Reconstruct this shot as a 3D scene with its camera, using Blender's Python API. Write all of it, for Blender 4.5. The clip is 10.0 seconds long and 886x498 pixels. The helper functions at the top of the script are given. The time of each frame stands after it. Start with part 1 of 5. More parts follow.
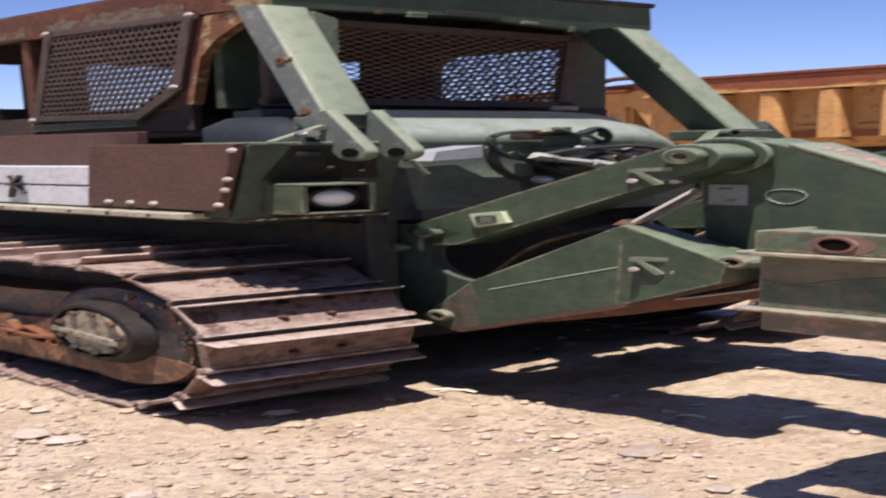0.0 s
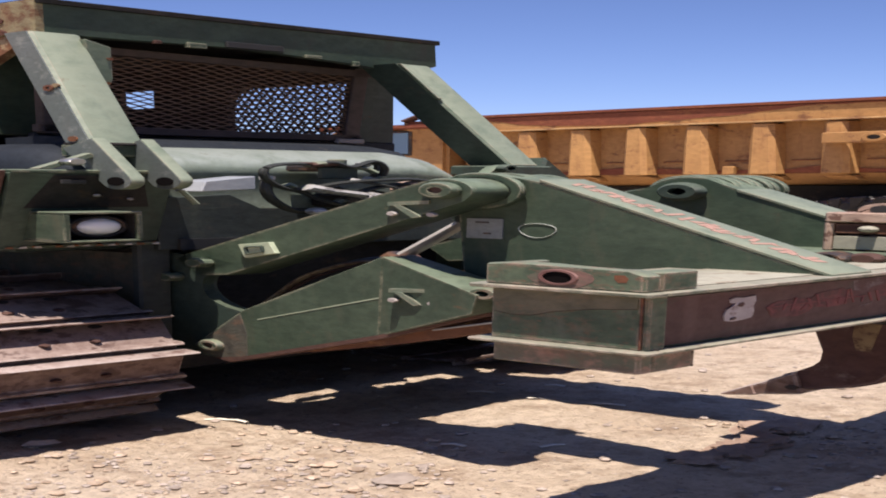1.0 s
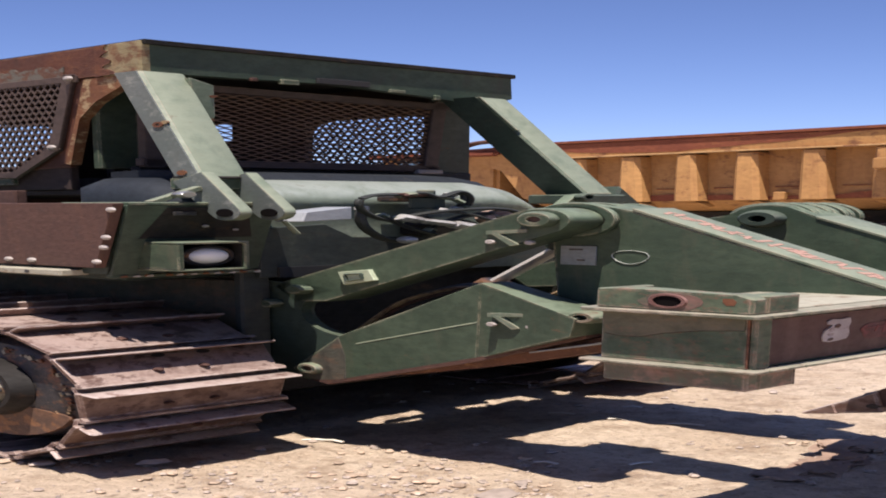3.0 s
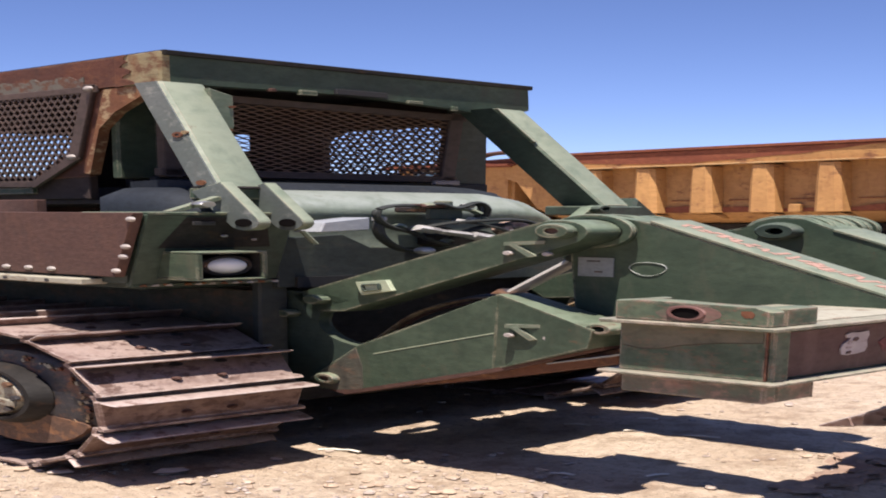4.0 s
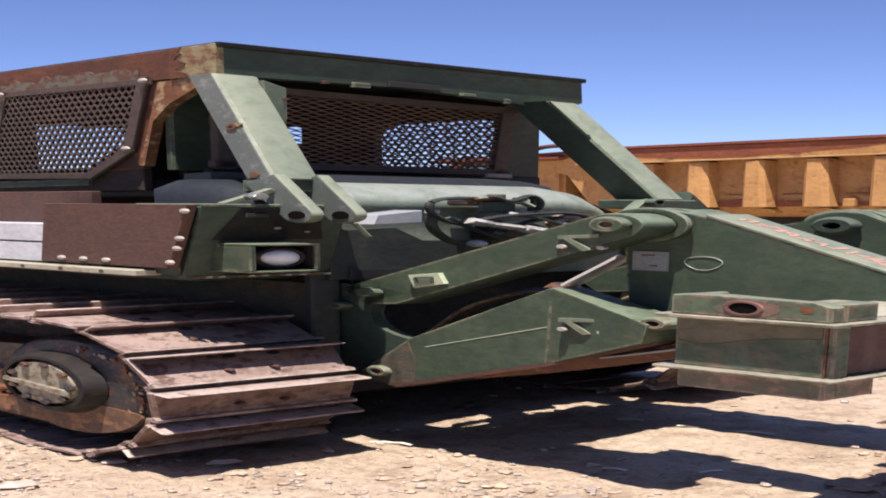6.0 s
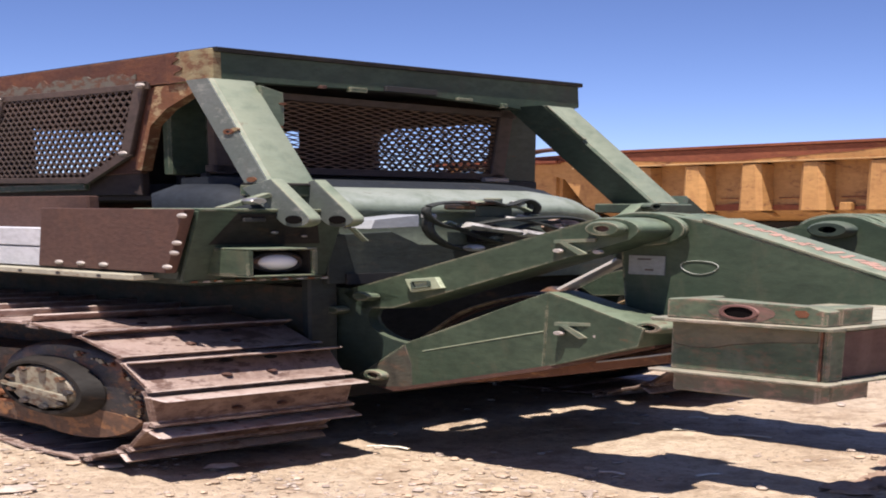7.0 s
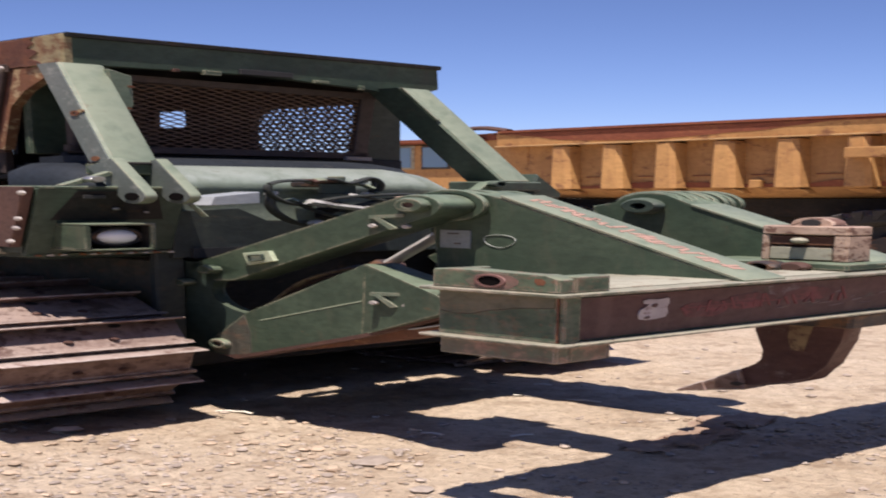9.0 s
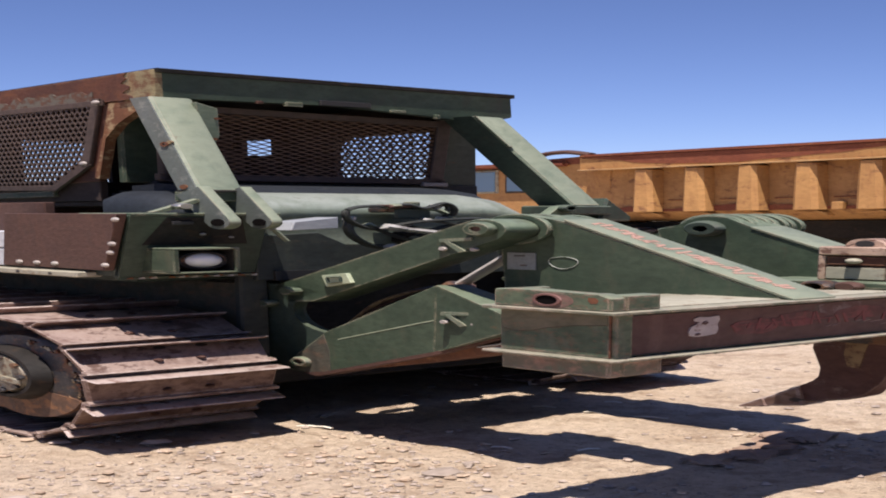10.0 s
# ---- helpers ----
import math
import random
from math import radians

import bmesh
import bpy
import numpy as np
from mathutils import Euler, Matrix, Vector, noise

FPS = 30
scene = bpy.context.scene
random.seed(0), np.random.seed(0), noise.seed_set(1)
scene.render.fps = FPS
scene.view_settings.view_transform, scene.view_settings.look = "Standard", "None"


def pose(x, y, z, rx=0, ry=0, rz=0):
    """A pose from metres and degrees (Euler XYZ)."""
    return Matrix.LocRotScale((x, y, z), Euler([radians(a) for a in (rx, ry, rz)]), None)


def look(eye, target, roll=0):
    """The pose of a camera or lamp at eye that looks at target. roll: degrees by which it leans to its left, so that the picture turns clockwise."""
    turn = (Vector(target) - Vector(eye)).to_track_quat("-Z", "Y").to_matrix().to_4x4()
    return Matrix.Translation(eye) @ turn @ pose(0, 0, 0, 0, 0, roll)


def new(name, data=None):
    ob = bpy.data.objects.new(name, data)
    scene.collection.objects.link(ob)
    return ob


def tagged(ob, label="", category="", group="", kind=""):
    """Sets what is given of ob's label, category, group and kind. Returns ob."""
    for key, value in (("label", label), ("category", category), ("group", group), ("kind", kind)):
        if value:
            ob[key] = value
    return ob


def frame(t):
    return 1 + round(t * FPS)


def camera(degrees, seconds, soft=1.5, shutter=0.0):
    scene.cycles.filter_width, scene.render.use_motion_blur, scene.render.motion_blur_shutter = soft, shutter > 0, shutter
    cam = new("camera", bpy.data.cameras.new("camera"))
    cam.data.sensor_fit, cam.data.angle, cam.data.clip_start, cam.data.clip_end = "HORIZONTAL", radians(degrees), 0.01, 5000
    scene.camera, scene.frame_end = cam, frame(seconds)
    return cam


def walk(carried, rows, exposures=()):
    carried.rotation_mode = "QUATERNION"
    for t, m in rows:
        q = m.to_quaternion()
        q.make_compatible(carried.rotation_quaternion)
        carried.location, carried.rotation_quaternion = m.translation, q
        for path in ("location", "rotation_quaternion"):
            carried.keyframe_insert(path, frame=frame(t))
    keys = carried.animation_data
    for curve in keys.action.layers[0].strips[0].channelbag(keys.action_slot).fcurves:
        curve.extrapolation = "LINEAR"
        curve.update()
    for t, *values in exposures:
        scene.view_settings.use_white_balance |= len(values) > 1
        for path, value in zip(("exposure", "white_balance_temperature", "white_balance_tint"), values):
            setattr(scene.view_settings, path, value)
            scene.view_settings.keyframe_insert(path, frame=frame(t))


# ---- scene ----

cam = camera(34.18, 10.0, soft=1.9, shutter=0.3)
PATH = [
    (0, (-4.261, -6.684, 1.626), (0.953, -0.643, 1.067), -0.70),
    (0.5, (-4.378, -6.790, 1.617), (1.410, -1.279, 1.269), -0.51),
    (1, (-4.048, -7.050, 1.621), (1.838, -1.645, 1.240), 0.28),
    (1.5, (-3.965, -7.101, 1.619), (1.852, -1.626, 1.202), 0.32),
    (2, (-4.271, -7.069, 1.623), (1.712, -1.773, 1.240), -0.19),
    (2.5, (-4.534, -7.075, 1.634), (1.272, -1.580, 1.330), -0.36),
    (4, (-4.643, -7.082, 1.645), (1.056, -1.470, 1.468), 0.16),
    (4.5, (-4.676, -7.061, 1.648), (0.802, -1.235, 1.431), 0.41),
    (5, (-4.681, -7.049, 1.647), (0.704, -1.137, 1.406), 0.56),
    (5.5, (-4.633, -7.036, 1.643), (0.856, -1.221, 1.408), 0.43),
    (7, (-4.646, -7.059, 1.647), (0.867, -1.265, 1.452), 0.33),
    (7.5, (-4.667, -7.072, 1.653), (1.109, -1.541, 1.439), 0.08),
    (8, (-4.556, -7.220, 1.654), (1.774, -2.335, 1.398), -0.15),
    (8.5, (-4.404, -7.765, 1.643), (1.736, -2.648, 1.316), 1.04),
    (9, (-4.415, -8.111, 1.650), (1.248, -2.469, 1.332), 0.33),
    (9.5, (-4.660, -8.326, 1.647), (0.683, -2.377, 1.418), -0.50),
    (10, (-4.640, -8.556, 1.658), (0.662, -2.568, 1.469), -0.03),
]
walk(cam, [(t, look(eye, target, roll)) for t, eye, target, roll in PATH], [(0, 0.70, 6580, 18), (0.5, 0.62, 6580, 18), (2.5, 0.62, 6580, 18), (4, 0.82, 6580, 18), (7.2, 0.82, 6580, 18), (8.0, 0.74, 6580, 18), (9.0, 0.58, 6580, 18), (10, 0.56, 6580, 18)])

# ---- light ----
world = bpy.data.worlds.new("sky")
scene.world = world
world.use_nodes = True
SUN_WAY = Vector((0.160, 0.110, -0.316)).normalized()
wn = world.node_tree.nodes
sky = wn.new("ShaderNodeTexSky")
sky.sky_type = "NISHITA"
sky.sun_disc = False
sky.sun_elevation = math.asin(-SUN_WAY.z)
sky.sun_rotation = math.atan2(-SUN_WAY.x, -SUN_WAY.y)
sky.altitude = 600.0
sky.dust_density = 0.5
sky.ozone_density = 3.0
tall = wn.new("ShaderNodeMapping")
tall.inputs["Scale"].default_value = (1, 1, 2.3)
wn_co = wn.new("ShaderNodeTexCoord")
world.node_tree.links.new(wn_co.outputs["Generated"], tall.inputs[0])
world.node_tree.links.new(tall.outputs[0], sky.inputs[0])
tone = wn.new("ShaderNodeMix")
tone.data_type, tone.blend_type = "RGBA", "MULTIPLY"
tone.inputs[0].default_value = 1.0
tone.inputs[7].default_value = (0.95, 1.0, 1.29, 1)
world.node_tree.links.new(sky.outputs[0], tone.inputs[6])
world.node_tree.links.new(tone.outputs[2], wn["Background"].inputs[0])
wn["Background"].inputs[1].default_value = 0.071
sun = new("sun", bpy.data.lights.new("sun", "SUN"))
sun.data.energy, sun.data.angle, sun.data.color = 5.0, radians(0.53), (1.0, 0.945, 0.85)
sun.matrix_world = look((0, 0, 30), Vector((0, 0, 30)) + SUN_WAY)

# ---- materials ----
STRETCH = 3.16   # the yard's heights against its lengths, flattened to fit the camera's view


def surface(name, base, second, dirt=None, rough=0.75, metal=0.0, fine=9.0, bump=0.25, patch=0.5, top=None, edge=0.08, big=1.1, speck=None, streak=None, island=False, wear=None, spec=0.4):
    """Paint or ground: two colours in broad patches and fine grain, dirt or rust in patches above the level patch, a
    paler tone for dust and painted sunlight on what faces up.
    """
    m = bpy.data.materials.new(name)
    m.use_nodes = True
    nt = m.node_tree
    n, l = nt.nodes, nt.links.new
    b = n["Principled BSDF"]
    co = n.new("ShaderNodeTexCoord")
    mp = n.new("ShaderNodeMapping")
    mp.inputs["Scale"].default_value = (1, 1, STRETCH)
    l(co.outputs["Object"], mp.inputs[0])

    def noisy(scale, detail, rough_):
        t = n.new("ShaderNodeTexNoise")
        t.inputs["Scale"].default_value, t.inputs["Detail"].default_value, t.inputs["Roughness"].default_value = scale, detail, rough_
        l(mp.outputs[0], t.inputs[0])
        return t.outputs[0]

    def ramp(value, lo, hi):
        r = n.new("ShaderNodeMapRange")
        r.inputs[1].default_value, r.inputs[2].default_value = lo, hi
        l(value, r.inputs[0])
        return r.outputs[0]

    def mix(fac, a, c, amount=1.0):
        x = n.new("ShaderNodeMix")
        x.data_type = "RGBA"
        if amount < 1.0:
            k = n.new("ShaderNodeMath")
            k.operation = "MULTIPLY"
            k.inputs[1].default_value = amount
            l(fac, k.inputs[0])
            fac = k.outputs[0]
        l(fac, x.inputs[0])
        for s, v in ((6, a), (7, c)):
            if isinstance(v, tuple):
                x.inputs[s].default_value = (*v, 1)
            else:
                l(v, x.inputs[s])
        return x.outputs[2]

    broad, grain, mid = noisy(big, 5, 0.6), noisy(fine, 6, 0.7), noisy(big * 2.7, 8, 0.72)
    col = mix(ramp(broad, 0.38, 0.62), base, second)
    col = mix(ramp(grain, 0.42, 0.66), col, tuple(v * 0.62 for v in base), 0.6)
    # upward faces mixed paler, for dust and for sunlight put into the colour
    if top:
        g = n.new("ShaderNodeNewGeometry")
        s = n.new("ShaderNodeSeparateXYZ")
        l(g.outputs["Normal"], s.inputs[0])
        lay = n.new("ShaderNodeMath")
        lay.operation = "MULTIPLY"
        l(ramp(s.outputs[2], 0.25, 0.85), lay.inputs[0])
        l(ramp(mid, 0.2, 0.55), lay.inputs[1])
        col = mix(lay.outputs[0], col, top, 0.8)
    if dirt:
        col = mix(ramp(mid, patch - 0.045, patch - 0.045 + edge), col, dirt, 0.85)
    if streak:
        sm = n.new("ShaderNodeMapping")
        sm.inputs["Scale"].default_value = (5, 5, 0.9 * STRETCH)
        l(co.outputs["Object"], sm.inputs[0])
        st = n.new("ShaderNodeTexNoise")
        st.inputs["Scale"].default_value, st.inputs["Detail"].default_value, st.inputs["Roughness"].default_value = 1.0, 6, 0.65
        l(sm.outputs[0], st.inputs[0])
        col = mix(ramp(st.outputs[0], 0.54, 0.70), col, streak, 0.7)
    if speck:
        col = mix(ramp(noisy(fine * 1.7, 3, 0.6), 0.60, 0.68), col, speck, 0.8)
    if wear:
        bv = n.new("ShaderNodeBevel")
        bv.samples = 4
        bv.inputs[0].default_value = 0.022
        ng = n.new("ShaderNodeNewGeometry")
        dp = n.new("ShaderNodeVectorMath")
        dp.operation = "DOT_PRODUCT"
        l(bv.outputs[0], dp.inputs[0])
        l(ng.outputs["Normal"], dp.inputs[1])
        wk = n.new("ShaderNodeMath")
        wk.operation = "MULTIPLY"
        l(ramp(dp.outputs["Value"], 0.995, 0.93), wk.inputs[0])
        l(ramp(noisy(big * 3.5, 5, 0.7), 0.42, 0.56), wk.inputs[1])
        col = mix(wk.outputs[0], col, wear, 0.75)
    if island:
        gi = n.new("ShaderNodeNewGeometry")
        k = n.new("ShaderNodeMapRange")
        k.inputs[3].default_value, k.inputs[4].default_value = 0.62, 1.28
        l(gi.outputs["Random Per Island"], k.inputs[0])
        x = n.new("ShaderNodeMix")
        x.data_type, x.blend_type = "RGBA", "MULTIPLY"
        x.inputs[0].default_value = 1.0
        l(col, x.inputs[6])
        l(k.outputs[0], x.inputs[7])
        col = x.outputs[2]
    l(col, b.inputs["Base Color"])
    rr = ramp(grain, 0.2, 0.9)
    k = n.new("ShaderNodeMath")
    k.operation = "MULTIPLY_ADD"
    k.inputs[1].default_value, k.inputs[2].default_value = 0.25, rough - 0.12
    l(rr, k.inputs[0])
    l(k.outputs[0], b.inputs["Roughness"])
    b.inputs["Metallic"].default_value = metal
    b.inputs["Specular IOR Level"].default_value = spec
    bp = n.new("ShaderNodeBump")
    bp.inputs["Strength"].default_value, bp.inputs["Distance"].default_value = min(bump, 1.0), 0.03 * max(bump, 1.0)
    l(grain, bp.inputs["Height"])
    l(bp.outputs[0], b.inputs["Normal"])
    return m


def plain(name, base, rough=0.6, metal=0.0, emit=0.0, trans=0.0):
    m = bpy.data.materials.new(name)
    m.use_nodes = True
    b = m.node_tree.nodes["Principled BSDF"]
    b.inputs["Base Color"].default_value = (*base, 1)
    b.inputs["Roughness"].default_value, b.inputs["Metallic"].default_value = rough, metal
    b.inputs["Transmission Weight"].default_value = trans
    return m


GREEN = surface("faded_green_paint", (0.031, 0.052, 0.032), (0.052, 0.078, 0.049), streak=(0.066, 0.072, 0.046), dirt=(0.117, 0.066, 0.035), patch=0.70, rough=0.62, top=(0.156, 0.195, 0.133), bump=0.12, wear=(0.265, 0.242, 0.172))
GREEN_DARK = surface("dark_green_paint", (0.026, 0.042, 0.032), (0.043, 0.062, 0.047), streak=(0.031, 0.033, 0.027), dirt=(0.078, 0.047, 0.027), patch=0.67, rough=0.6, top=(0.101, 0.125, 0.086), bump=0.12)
# Green darkened in colour for shaded upright faces such as the roof band.
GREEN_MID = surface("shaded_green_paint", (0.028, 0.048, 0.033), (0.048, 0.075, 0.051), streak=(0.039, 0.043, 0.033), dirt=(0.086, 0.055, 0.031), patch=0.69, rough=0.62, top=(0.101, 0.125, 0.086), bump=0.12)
# Near-black oily steel, also used to paint the shade in recesses.
SHADEOIL = surface("black_oil_and_shade", (0.019, 0.018, 0.017), (0.032, 0.028, 0.025), dirt=(0.055, 0.035, 0.023), patch=0.62, rough=0.7, bump=0.2, spec=0.12)
PATCHY = surface("old_green_paint_over_rust", (0.094, 0.044, 0.028), (0.117, 0.053, 0.031), dirt=(0.115, 0.115, 0.096), patch=0.50, edge=0.08, rough=0.75, big=2.4, bump=0.25)
BORE = surface("rust_pink_bore", (0.13, 0.060, 0.052), (0.20, 0.110, 0.094), dirt=(0.062, 0.031, 0.027), patch=0.55, rough=0.7, bump=0.2)
# Pale green; on posts and lugs it paints the sunlit faces.
GREEN_PALE = surface("pale_green_paint", (0.092, 0.130, 0.088), (0.140, 0.176, 0.127), dirt=(0.125, 0.078, 0.047), patch=0.70, rough=0.6, streak=(0.100, 0.130, 0.092), top=(0.225, 0.250, 0.180), bump=0.1, wear=(0.26, 0.225, 0.16))
TANKGREEN = surface("grey_green_tank", (0.145, 0.180, 0.140), (0.195, 0.228, 0.180), dirt=(0.11, 0.10, 0.065), patch=0.66, rough=0.5, top=(0.27, 0.30, 0.27), streak=(0.125, 0.15, 0.11), bump=0.1)
RUST = surface("rust_brown_steel", (0.070, 0.034, 0.026), (0.086, 0.042, 0.031), dirt=(0.048, 0.028, 0.023), patch=0.60, rough=0.78, fine=14, bump=0.2, streak=(0.098, 0.046, 0.030), edge=0.14)
RUST_BRIGHT = surface("orange_rust", (0.187, 0.074, 0.031), (0.125, 0.048, 0.027), dirt=(0.234, 0.203, 0.117), patch=0.60, rough=0.85, bump=0.25)
GUARD = surface("brown_guard_frame", (0.058, 0.041, 0.035), (0.078, 0.051, 0.043), dirt=(0.039, 0.027, 0.023), patch=0.6, rough=0.6, bump=0.1)
# On shoes and bars the pale upward tone stands in for sunlight.
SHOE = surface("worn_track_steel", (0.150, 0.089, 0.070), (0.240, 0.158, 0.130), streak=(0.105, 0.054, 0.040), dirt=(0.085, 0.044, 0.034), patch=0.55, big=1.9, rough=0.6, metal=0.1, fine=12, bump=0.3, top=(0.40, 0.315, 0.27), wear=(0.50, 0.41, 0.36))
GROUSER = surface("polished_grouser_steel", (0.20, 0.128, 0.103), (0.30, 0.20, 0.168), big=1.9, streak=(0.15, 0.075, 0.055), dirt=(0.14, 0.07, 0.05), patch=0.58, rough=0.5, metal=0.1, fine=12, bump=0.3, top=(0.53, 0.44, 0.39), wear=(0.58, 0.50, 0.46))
STEELDARK = surface("dark_oily_steel", (0.031, 0.031, 0.035), (0.058, 0.048, 0.043), streak=(0.094, 0.047, 0.027), dirt=(0.156, 0.078, 0.039), patch=0.54, rough=0.55, metal=0.2, bump=0.2)
HUBCAP = surface("chipped_cream_paint", (0.281, 0.265, 0.203), (0.218, 0.195, 0.140), dirt=(0.109, 0.058, 0.031), patch=0.53, rough=0.6, big=3.0, bump=0.2)
BEAMRED = surface("worn_maroon_primer", (0.085, 0.034, 0.032), (0.066, 0.033, 0.030), dirt=(0.060, 0.052, 0.042), patch=0.63, rough=0.65, top=(0.203, 0.187, 0.148), streak=(0.115, 0.062, 0.054), bump=0.15)
CREAM = surface("cream_strip_paint", (0.359, 0.343, 0.265), (0.296, 0.281, 0.211), dirt=(0.156, 0.094, 0.055), patch=0.6, rough=0.7, bump=0.12)
WHITEBOX = surface("off_white_paint", (0.484, 0.499, 0.530), (0.429, 0.445, 0.476), dirt=(0.273, 0.265, 0.257), patch=0.72, rough=0.6, bump=0.05)
YELLOW = surface("weathered_yellow_paint", (0.45, 0.246, 0.090), (0.375, 0.196, 0.072), streak=(0.24, 0.11, 0.045), dirt=(0.16, 0.068, 0.035), patch=0.61, rough=0.7, big=0.5, fine=5, bump=0.12)
YELLOWRUST = surface("rusted_yellow_rim", (0.179, 0.051, 0.027), (0.234, 0.074, 0.035), dirt=(0.328, 0.156, 0.055), patch=0.62, rough=0.8, big=0.6, fine=5, bump=0.15)
RUBBER = surface("dusty_tyre_rubber", (0.027, 0.027, 0.027), (0.039, 0.037, 0.035), dirt=(0.094, 0.082, 0.070), patch=0.62, rough=0.85, top=(0.25, 0.24, 0.23), bump=0.2)
# Near-black discs paint the dark inside of holes that aren't cut.
HOLE = plain("dark_bore", (0.006, 0.005, 0.005), 0.95)
HOLE.node_tree.nodes["Principled BSDF"].inputs["Specular IOR Level"].default_value = 0.05
BLACK = plain("flat_black", (0.02, 0.02, 0.021), 0.6)
HOSE = surface("dusty_black_hose", (0.023, 0.026, 0.023), (0.039, 0.041, 0.036), rough=0.6, fine=20, bump=0.1)
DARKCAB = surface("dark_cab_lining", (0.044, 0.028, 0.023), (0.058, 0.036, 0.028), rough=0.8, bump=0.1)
CHROME = plain("bright_bolt_steel", (0.62, 0.60, 0.56), 0.35, 0.9)
BOLTPALE = surface("pale_bolt_paint", (0.390, 0.359, 0.328), (0.312, 0.273, 0.250), rough=0.5, fine=20, bump=0.1)
LENS = plain("frosted_lamp_glass", (0.80, 0.80, 0.78), 0.25)
# Blue base colour paints the sky's reflection in the panes.
GLASS = plain("sky_blue_window_glass", (0.10, 0.22, 0.36), 0.06, 0.0)
BONE = surface("flaking_pink_primer", (0.37, 0.255, 0.19), (0.43, 0.31, 0.235), dirt=(0.11, 0.048, 0.033), patch=0.56, edge=0.05, rough=0.7, big=2.2, bump=0.25)
SHANK = surface("scoured_shank_steel", (0.085, 0.038, 0.032), (0.125, 0.064, 0.054), dirt=(0.20, 0.15, 0.125), patch=0.63, rough=0.5, metal=0.2, bump=0.25, wear=(0.26, 0.20, 0.17))
LABELGREY = surface("grey_label_plate", (0.234, 0.250, 0.257), (0.172, 0.187, 0.195), rough=0.5, fine=20, bump=0.05)
ROD = plain("scuffed_white_rod", (0.546, 0.515, 0.468), 0.35, 0.3)
CHALK = plain("white_chalk", (0.46, 0.49, 0.44), 0.9)
SCRAWL = plain("dark_red_marker", (0.15, 0.043, 0.042), 0.8)
SMEAR = surface("smeared_red_marker", (0.085, 0.034, 0.032), (0.110, 0.040, 0.038), dirt=(0.185, 0.050, 0.050), patch=0.53, edge=0.16, big=2.6, rough=0.75, streak=(0.13, 0.062, 0.058), bump=0.1)
PALESMEAR = surface("pale_rubbed_smear", (0.095, 0.052, 0.050), (0.085, 0.034, 0.032), dirt=(0.20, 0.165, 0.165), patch=0.52, edge=0.16, big=2.2, rough=0.75, bump=0.1)
STICKERPALE = surface("weathered_sticker", (0.42, 0.37, 0.365), (0.34, 0.29, 0.285), dirt=(0.16, 0.10, 0.095), patch=0.62, rough=0.7, big=3.0, bump=0.05)
HALO = surface("rust_pink_rub", (0.135, 0.082, 0.066), (0.090, 0.100, 0.068), dirt=(0.20, 0.105, 0.088), patch=0.53, edge=0.16, big=2.5, rough=0.7, bump=0.15)
TANGREEN = surface("brown_stained_green", (0.095, 0.098, 0.062), (0.135, 0.118, 0.078), dirt=(0.17, 0.105, 0.066), patch=0.55, edge=0.16, rough=0.65, big=1.9, bump=0.15, streak=(0.075, 0.085, 0.058))
# Flange paint; its pale upward tone paints sunlight on the tops.
FLANGE = surface("sunlit_top_flange_paint", (0.105, 0.122, 0.084), (0.150, 0.145, 0.105), dirt=(0.18, 0.11, 0.08), patch=0.58, edge=0.12, rough=0.65, big=1.7, top=(0.31, 0.295, 0.225), bump=0.15, wear=(0.42, 0.35, 0.28))
FLAKED = surface("primer_flaking_over_rust", (0.312, 0.265, 0.156), (0.234, 0.187, 0.101), dirt=(0.117, 0.045, 0.023), patch=0.52, edge=0.11, rough=0.75, big=1.5, bump=0.3, streak=(0.16, 0.066, 0.03))
# Blue-grey, its colour lowered to paint the shadow on the tank end.
TANKDARK = surface("shade_darkened_blue_grey", (0.015, 0.019, 0.025), (0.023, 0.028, 0.034), rough=0.7, bump=0.08, dirt=(0.06, 0.055, 0.045), patch=0.66, spec=0.25)
STONE = surface("grey_tan_gravel", (0.37, 0.30, 0.245), (0.46, 0.385, 0.325), rough=0.9, fine=12, bump=0.3, island=True)
CLOD = surface("brown_dirt_clod", (0.30, 0.205, 0.15), (0.40, 0.29, 0.215), rough=0.95, fine=8, bump=0.6)
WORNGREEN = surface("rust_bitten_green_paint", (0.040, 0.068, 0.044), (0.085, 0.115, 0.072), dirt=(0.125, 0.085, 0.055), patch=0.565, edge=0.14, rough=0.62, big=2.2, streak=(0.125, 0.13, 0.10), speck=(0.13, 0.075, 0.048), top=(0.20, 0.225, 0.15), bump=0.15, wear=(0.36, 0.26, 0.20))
DRIVESTEEL = surface("oily_blue_grey_steel", (0.020, 0.022, 0.029), (0.038, 0.035, 0.037), dirt=(0.15, 0.066, 0.032), patch=0.55, edge=0.10, rough=0.5, metal=0.1, bump=0.3, big=1.5, speck=(0.10, 0.08, 0.05))
RUSTSHOE = surface("rusty_guard_plate", (0.075, 0.046, 0.034), (0.135, 0.068, 0.037), dirt=(0.235, 0.108, 0.045), patch=0.56, edge=0.08, rough=0.7, big=1.2, bump=0.3, streak=(0.06, 0.04, 0.034))
OLDTAN = surface("old_tan_paint", (0.26, 0.185, 0.10), (0.20, 0.13, 0.07), dirt=(0.09, 0.045, 0.03), patch=0.55, rough=0.7, big=2.5, bump=0.15)
